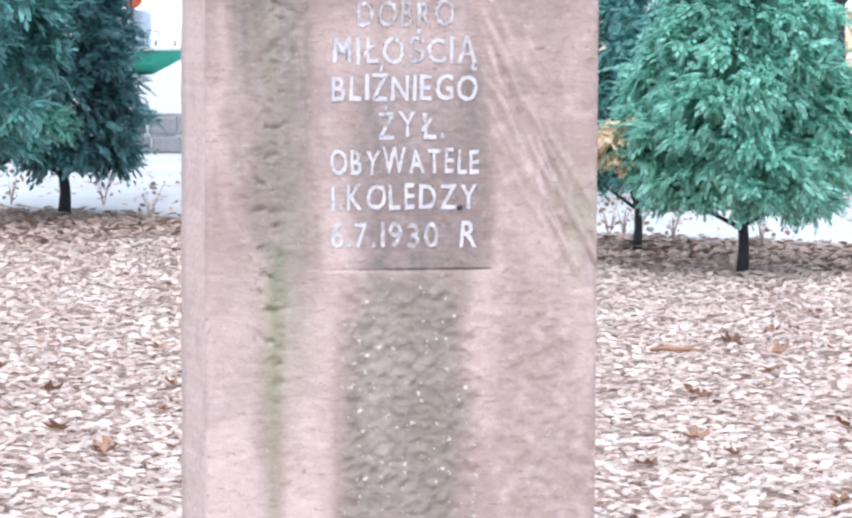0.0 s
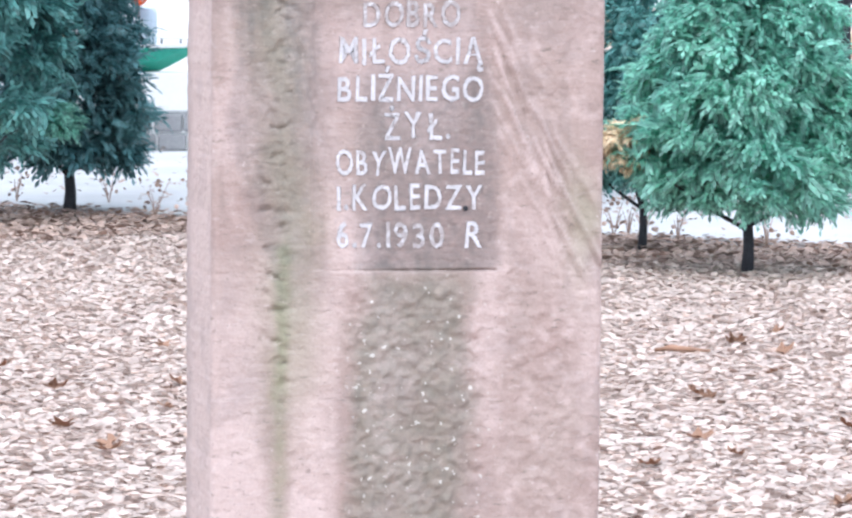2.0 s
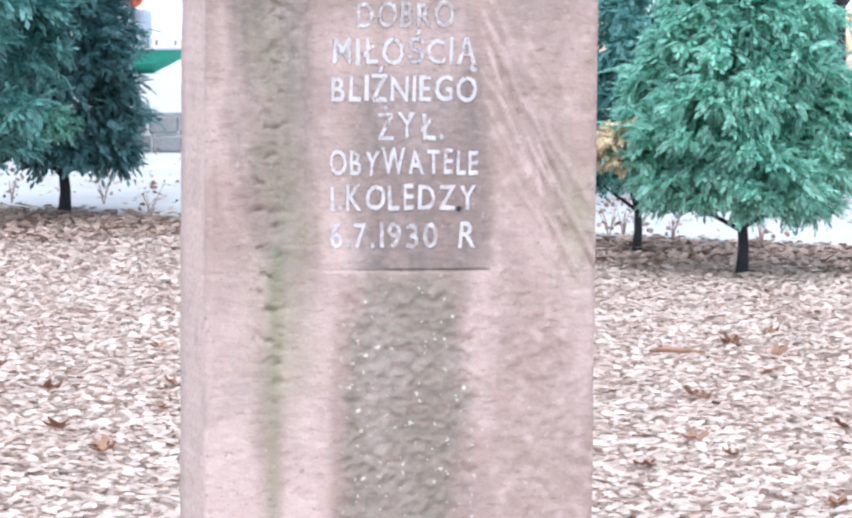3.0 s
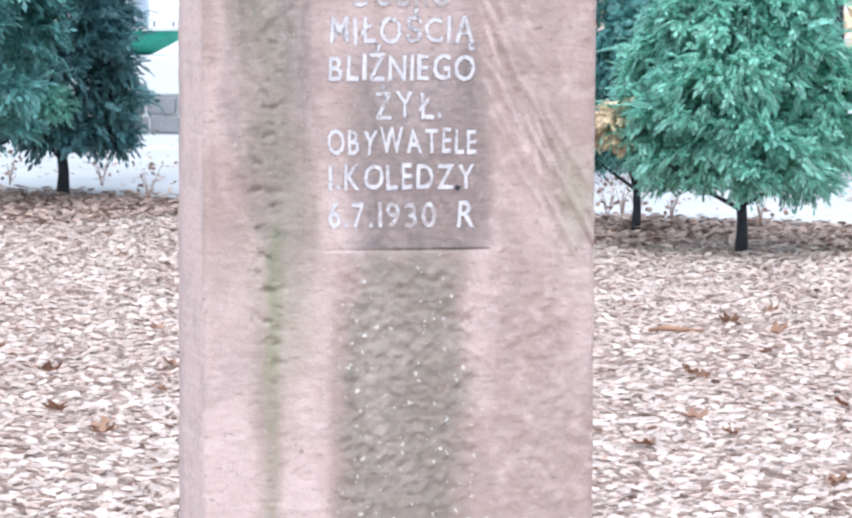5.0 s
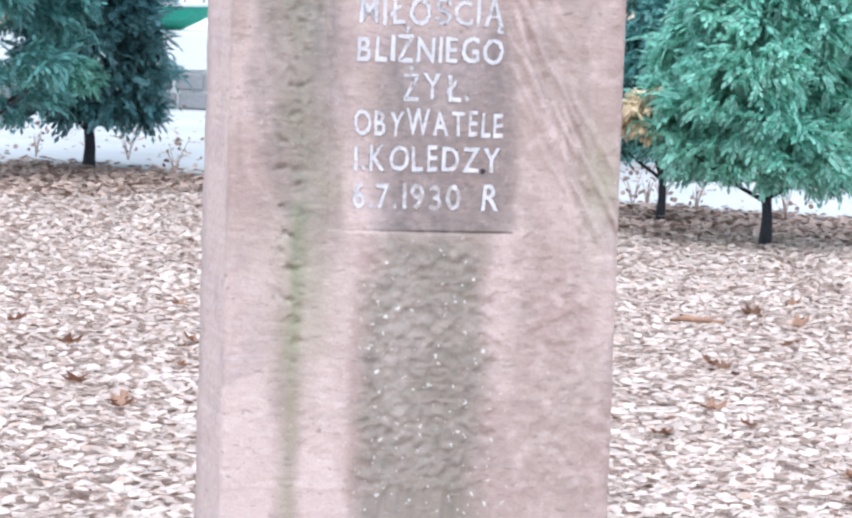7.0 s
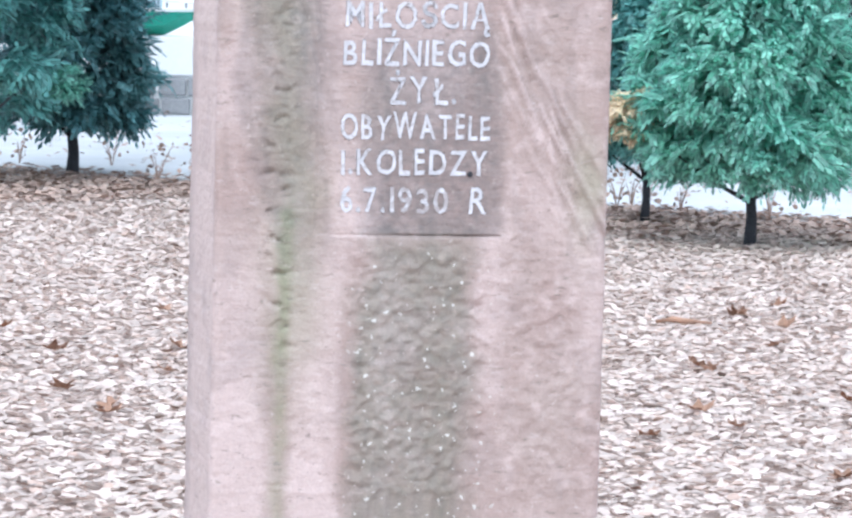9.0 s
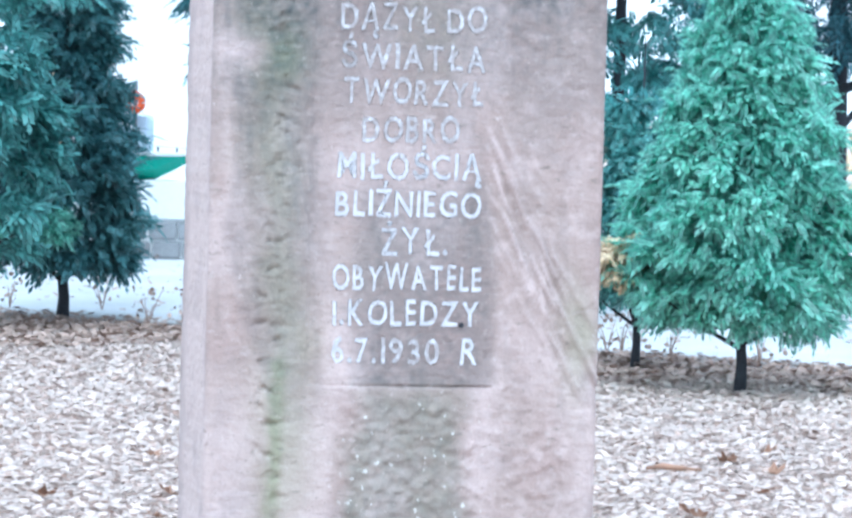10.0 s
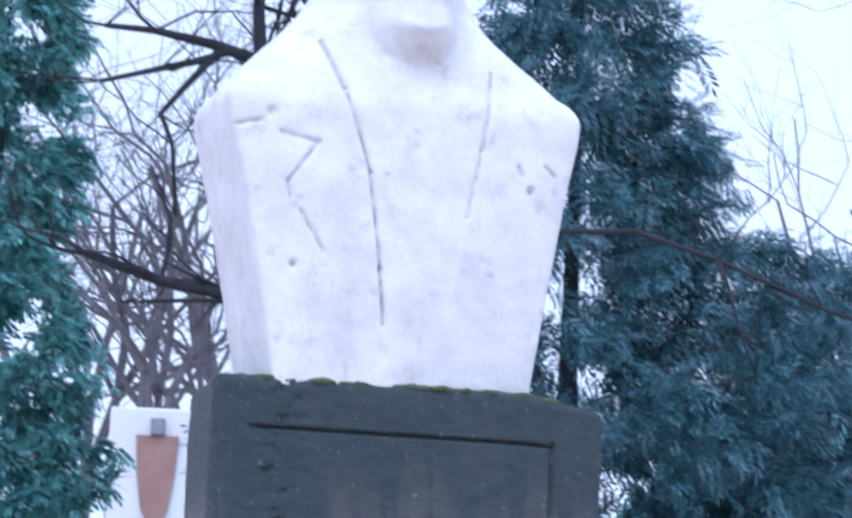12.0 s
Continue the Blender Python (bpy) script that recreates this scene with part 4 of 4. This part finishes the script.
def boat():
    """A small green and white boat set up on a white wall with a stone plinth."""
    root = empty("display_boat", (-3.1, 35.0, 0.80), "small green boat with white rail displayed on a wall", "boat")
    bm = bmesh.new()
    secs = [(-1.3, 0.30, 0.0), (-0.6, 0.36, 0.0), (0.2, 0.34, 0.0), (0.40, 0.28, 0.01), (0.56, 0.20, 0.09), (0.68, 0.12, 0.16), (0.80, 0.03, 0.225)]
    rings = []
    for x, w, keel in secs:
        rings.append([bm.verts.new(p) for p in ((x, -w, 0.24), (x, -w * 0.9, keel + 0.10), (x, -w * 0.3, keel), (x, w * 0.3, keel), (x, w * 0.9, keel + 0.10), (x, w, 0.24))])
    for a, b in zip(rings, rings[1:]):
        for k in range(5):
            bm.faces.new((a[k], a[k + 1], b[k + 1], b[k]))
        bm.faces.new((a[5], a[0], b[0], b[5]))
    bm.faces.new(rings[0])
    bm.faces.new(rings[-1][::-1])
    part("hull", bm, M_GREEN, root)
    bm = bmesh.new()
    tube(bm, [(-1.3, -0.33, 0.26), (-0.6, -0.38, 0.26), (0.2, -0.36, 0.26), (0.42, -0.29, 0.26), (0.64, -0.16, 0.265), (0.83, 0, 0.275)], [0.022] * 6, 8)
    part("gunwale", bm, M_WHITEWALL, root)
    bm = bmesh.new()
    tube(bm, [(0.02, -0.34, 0.56), (0.12, -0.34, 0.55), (0.24, -0.33, 0.50), (0.32, -0.32, 0.40), (0.42, -0.3, 0.345), (0.62, -0.17, 0.335), (0.82, -0.01, 0.335)], [0.013] * 7, 7)
    rail = part("rail", bm, M_WHITEWALL, root)
    for x, y in ((0.44, -0.27), (0.62, -0.17), (0.80, -0.02)):
        bm = bmesh.new()
        tube(bm, [(x, y, 0.25), (x, y, 0.335)], [0.013, 0.013], 6)
        part("rail_post", bm, M_GREY, rail)
    part("cabin", box((0.75, 0.45, 0.40), (-0.02, 0.05, 0.44), 0.05), M_PALEBLUE, root, "pale blue-grey cabin")
    bm = bmesh.new()
    pts = [(0.20 + 0.075 * math.cos(a), -0.3, 0.76 + 0.075 * math.sin(a)) for a in np.linspace(0, 2 * math.pi, 17)]
    tube(bm, pts, [0.04] * 17, 8)
    part("lifebuoy", bm, M_RED, root, "orange-red lifebuoy ring")
    part("mast", box((0.045, 0.045, 0.75), (0.20, -0.2, 0.60), 0.01), M_GREY, root)


boat()

wall_thing = empty("plinth_wall", (-3.3, 35.0, 0), "white wall on a grey stone plinth with pale joints", "wall")
part("wall", box((3.6, 0.7, 0.38), (0, 0, 0.61), 0.015), M_WHITEWALL, wall_thing)
part("plinth", box((3.56, 0.66, 0.40), (0, 0.02, 0.22), 0.01), M_WHITEWALL, wall_thing, "pale mortar backing")
rng_p = np.random.default_rng(5)
x = -1.75
while x < 1.7:
    w = rng_p.uniform(0.22, 0.34)
    for z, h in ((0.12, 0.16), (0.31, 0.17)):
        part("stone", box((w - 0.025, 0.05, h), (x + w / 2 + rng_p.uniform(-0.03, 0.03), -0.33, z), 0.02), M_PLINTH, wall_thing)
    x += w

# ---- small things ----
rng_h = np.random.default_rng(91)
count_h = 4500
spot = np.stack([rng_h.uniform(-45, 45, count_h), rng_h.normal(66, 1.2, count_h), np.zeros(count_h)], 1)
spot[:, 2] = rng_h.uniform(0.1, 1.0, count_h) * (1.5 + 0.5 * np.sin(spot[:, 0] * 0.7) + 0.3 * np.sin(spot[:, 0] * 2.3))
hv, hf = scatter(*THUJA_SPRAY, spot, frames_of(np.tile([0.0, -0.6, 0.6], (count_h, 1)), rng_h, 0.8), rng_h.uniform(0.3, 0.6, count_h))
tagged(put("far_hedge", mesh_of("far_hedge", hv, hf), M_OCHRE), "distant brownish autumn hedge beyond the square", "hedge", kind="stuff")


def brown_leaf():
    """A large dried leaf with five lobes, curled up at its rim, about one unit across."""
    bm = bmesh.new()
    mid = bm.verts.new((0, 0, 0))
    rim = []
    for k in range(20):
        a = 2 * math.pi * k / 20
        r = 0.5 * (0.62 + 0.38 * abs(math.cos(2.5 * a))) * (0.9 + 0.2 * math.sin(7 * a))
        rim.append(bm.verts.new((r * math.cos(a), r * math.sin(a), 0.9 * r * r + 0.05 * math.sin(3 * a))))
    for k in range(20):
        bm.faces.new((mid, rim[k], rim[(k + 1) % 20]))
    made = bmesh.ops.solidify(bm, geom=list(bm.faces), thickness=0.012)
    tube(bm, [(0, 0, 0.01), (-0.3, -0.05, 0.05), (-0.62, -0.03, 0.12)], [0.014, 0.012, 0.008], 5)
    return part("brown_leaf", bm, M_RUSSET)


leaf = tagged(brown_leaf(), "large curled russet dry leaf lying on pale litter", "leaf", "russet leaves")
rng_l = np.random.default_rng(17)
spots = [(-1.16, 15.3), (-1.07, 11.75), (-1.45, 13.6), (1.08, 13.5), (1.03, 11.8), (0.95, 12.2), (-0.98, 13.0), (-1.75, 14.4), (0.72, 11.5), (1.5, 12.6), (-1.3, 12.4), (1.6, 16.2)]
for k, (lx, ly) in enumerate(spots + [(float(rng_l.uniform(-0.12, 0.12) * q), float(q)) for q in rng_l.uniform(10.5, 19, 22)]):
    s = rng_l.uniform(0.08, 0.13)
    m = pose(lx, ly, 0.035, rng_l.uniform(-25, 25), rng_l.uniform(-25, 25), rng_l.uniform(0, 360))
    if k:
        ob = copy_thing(leaf, m)
    else:
        ob = leaf
        ob.matrix_basis = m
    ob.scale = (s, s, s)

# a reddish brown patch on the litter; the rod shape is made up
bm = bmesh.new()
tube(bm, [(-0.12, 0, 0.0), (-0.05, 0.02, 0.012), (0.03, 0.0, 0.006), (0.12, 0.03, 0.0)], [0.008, 0.014, 0.013, 0.007], 7)
stick = tagged(part("russet_patch", bm, M_RUSSET, smooth=True), "reddish brown patch on the leaves, modelled as a short rod", "stick")
stick.matrix_world = pose(1.095, 15.27, 0.035, 0, 0, -8)

# moss cushions along the foot of the bust
rng_m = np.random.default_rng(29)
bm = bmesh.new()
for k in range(90):
    if k < 70:
        mu, md = rng_m.uniform(0.06, 0.52), rng_m.uniform(0.004, 0.02)
    else:
        mu, md = rng_m.uniform(0.02, 0.08), rng_m.uniform(0.02, 0.24)
    s = rng_m.uniform(0.006, 0.014)
    bmesh.ops.create_icosphere(bm, subdivisions=2, radius=s, matrix=Matrix.Translation((mu, md + 0.006, TOP - 0.001 - 0.022 * float(smooth(0.46, 0.62, mu)))) @ Matrix.Diagonal((1.7, 1.2, 0.55, 1)))
for v in bm.verts:
    v.co += Vector((noise.noise(v.co * 160), noise.noise(v.co * 170 + Vector((5, 0, 0))), noise.noise(v.co * 150))) * 0.003
part("moss", bm, M_MOSS, stele_thing, "dark green moss cushions")

bm = bmesh.new()
bmesh.ops.create_uvsphere(bm, u_segments=10, v_segments=6, radius=0.0042, matrix=Matrix.Translation((0.3845, 0.0005, 1.238)) @ Matrix.Diagonal((1, 0.4, 1, 1)))
part("plug", bm, M_BARK, stele_thing, "small dark plug in the stone")


def dry_weed(seed):
    """A few thin dry stalks with small leaves, standing in the litter."""
    rng = np.random.default_rng(seed)
    root = new("dry_weed")
    for k in range(6):
        a, h, lean = rng.uniform(0, 6.28), rng.uniform(0.12, 0.30), rng.uniform(0.1, 0.5)
        top = (math.cos(a) * h * lean, math.sin(a) * h * lean, h)
        bm = bmesh.new()
        tube(bm, [(0, 0, -0.01), (top[0] * 0.4, top[1] * 0.4, h * 0.55), top], [0.004, 0.003, 0.002], 5)
        part("stalk", bm, M_BROWN, root)
    n = 22
    spot = np.stack([rng.normal(0, 0.06, n), rng.normal(0, 0.06, n), rng.uniform(0.05, 0.26, n)], 1)
    t, f = leaf_template()
    v, f = scatter(t, f, spot, frames_of(rng.normal(0, 1, (n, 3)), rng, 0.5), rng.uniform(0.02, 0.045, n))
    put("foliage", mesh_of("foliage", v, f), M_BROWN, root)
    return tagged(root, "thin dry brown weed stalks at the edge of the paving", "weed", "dry weeds")


weed = dry_weed(3)
rng_w = np.random.default_rng(44)
for k in range(11):
    wx = float(rng_w.uniform(-3.6, -1.6) if k % 2 else rng_w.uniform(0.9, 3.2))
    wy = 23.6 - 0.62 * max(min(wx, 3.5), -3) + float(rng_w.uniform(-0.5, 0.9))
    m = pose(wx, wy, 0.03, 0, 0, float(rng_w.uniform(0, 360)))
    if k:
        copy_thing(weed, m)
    else:
        weed.matrix_basis = m
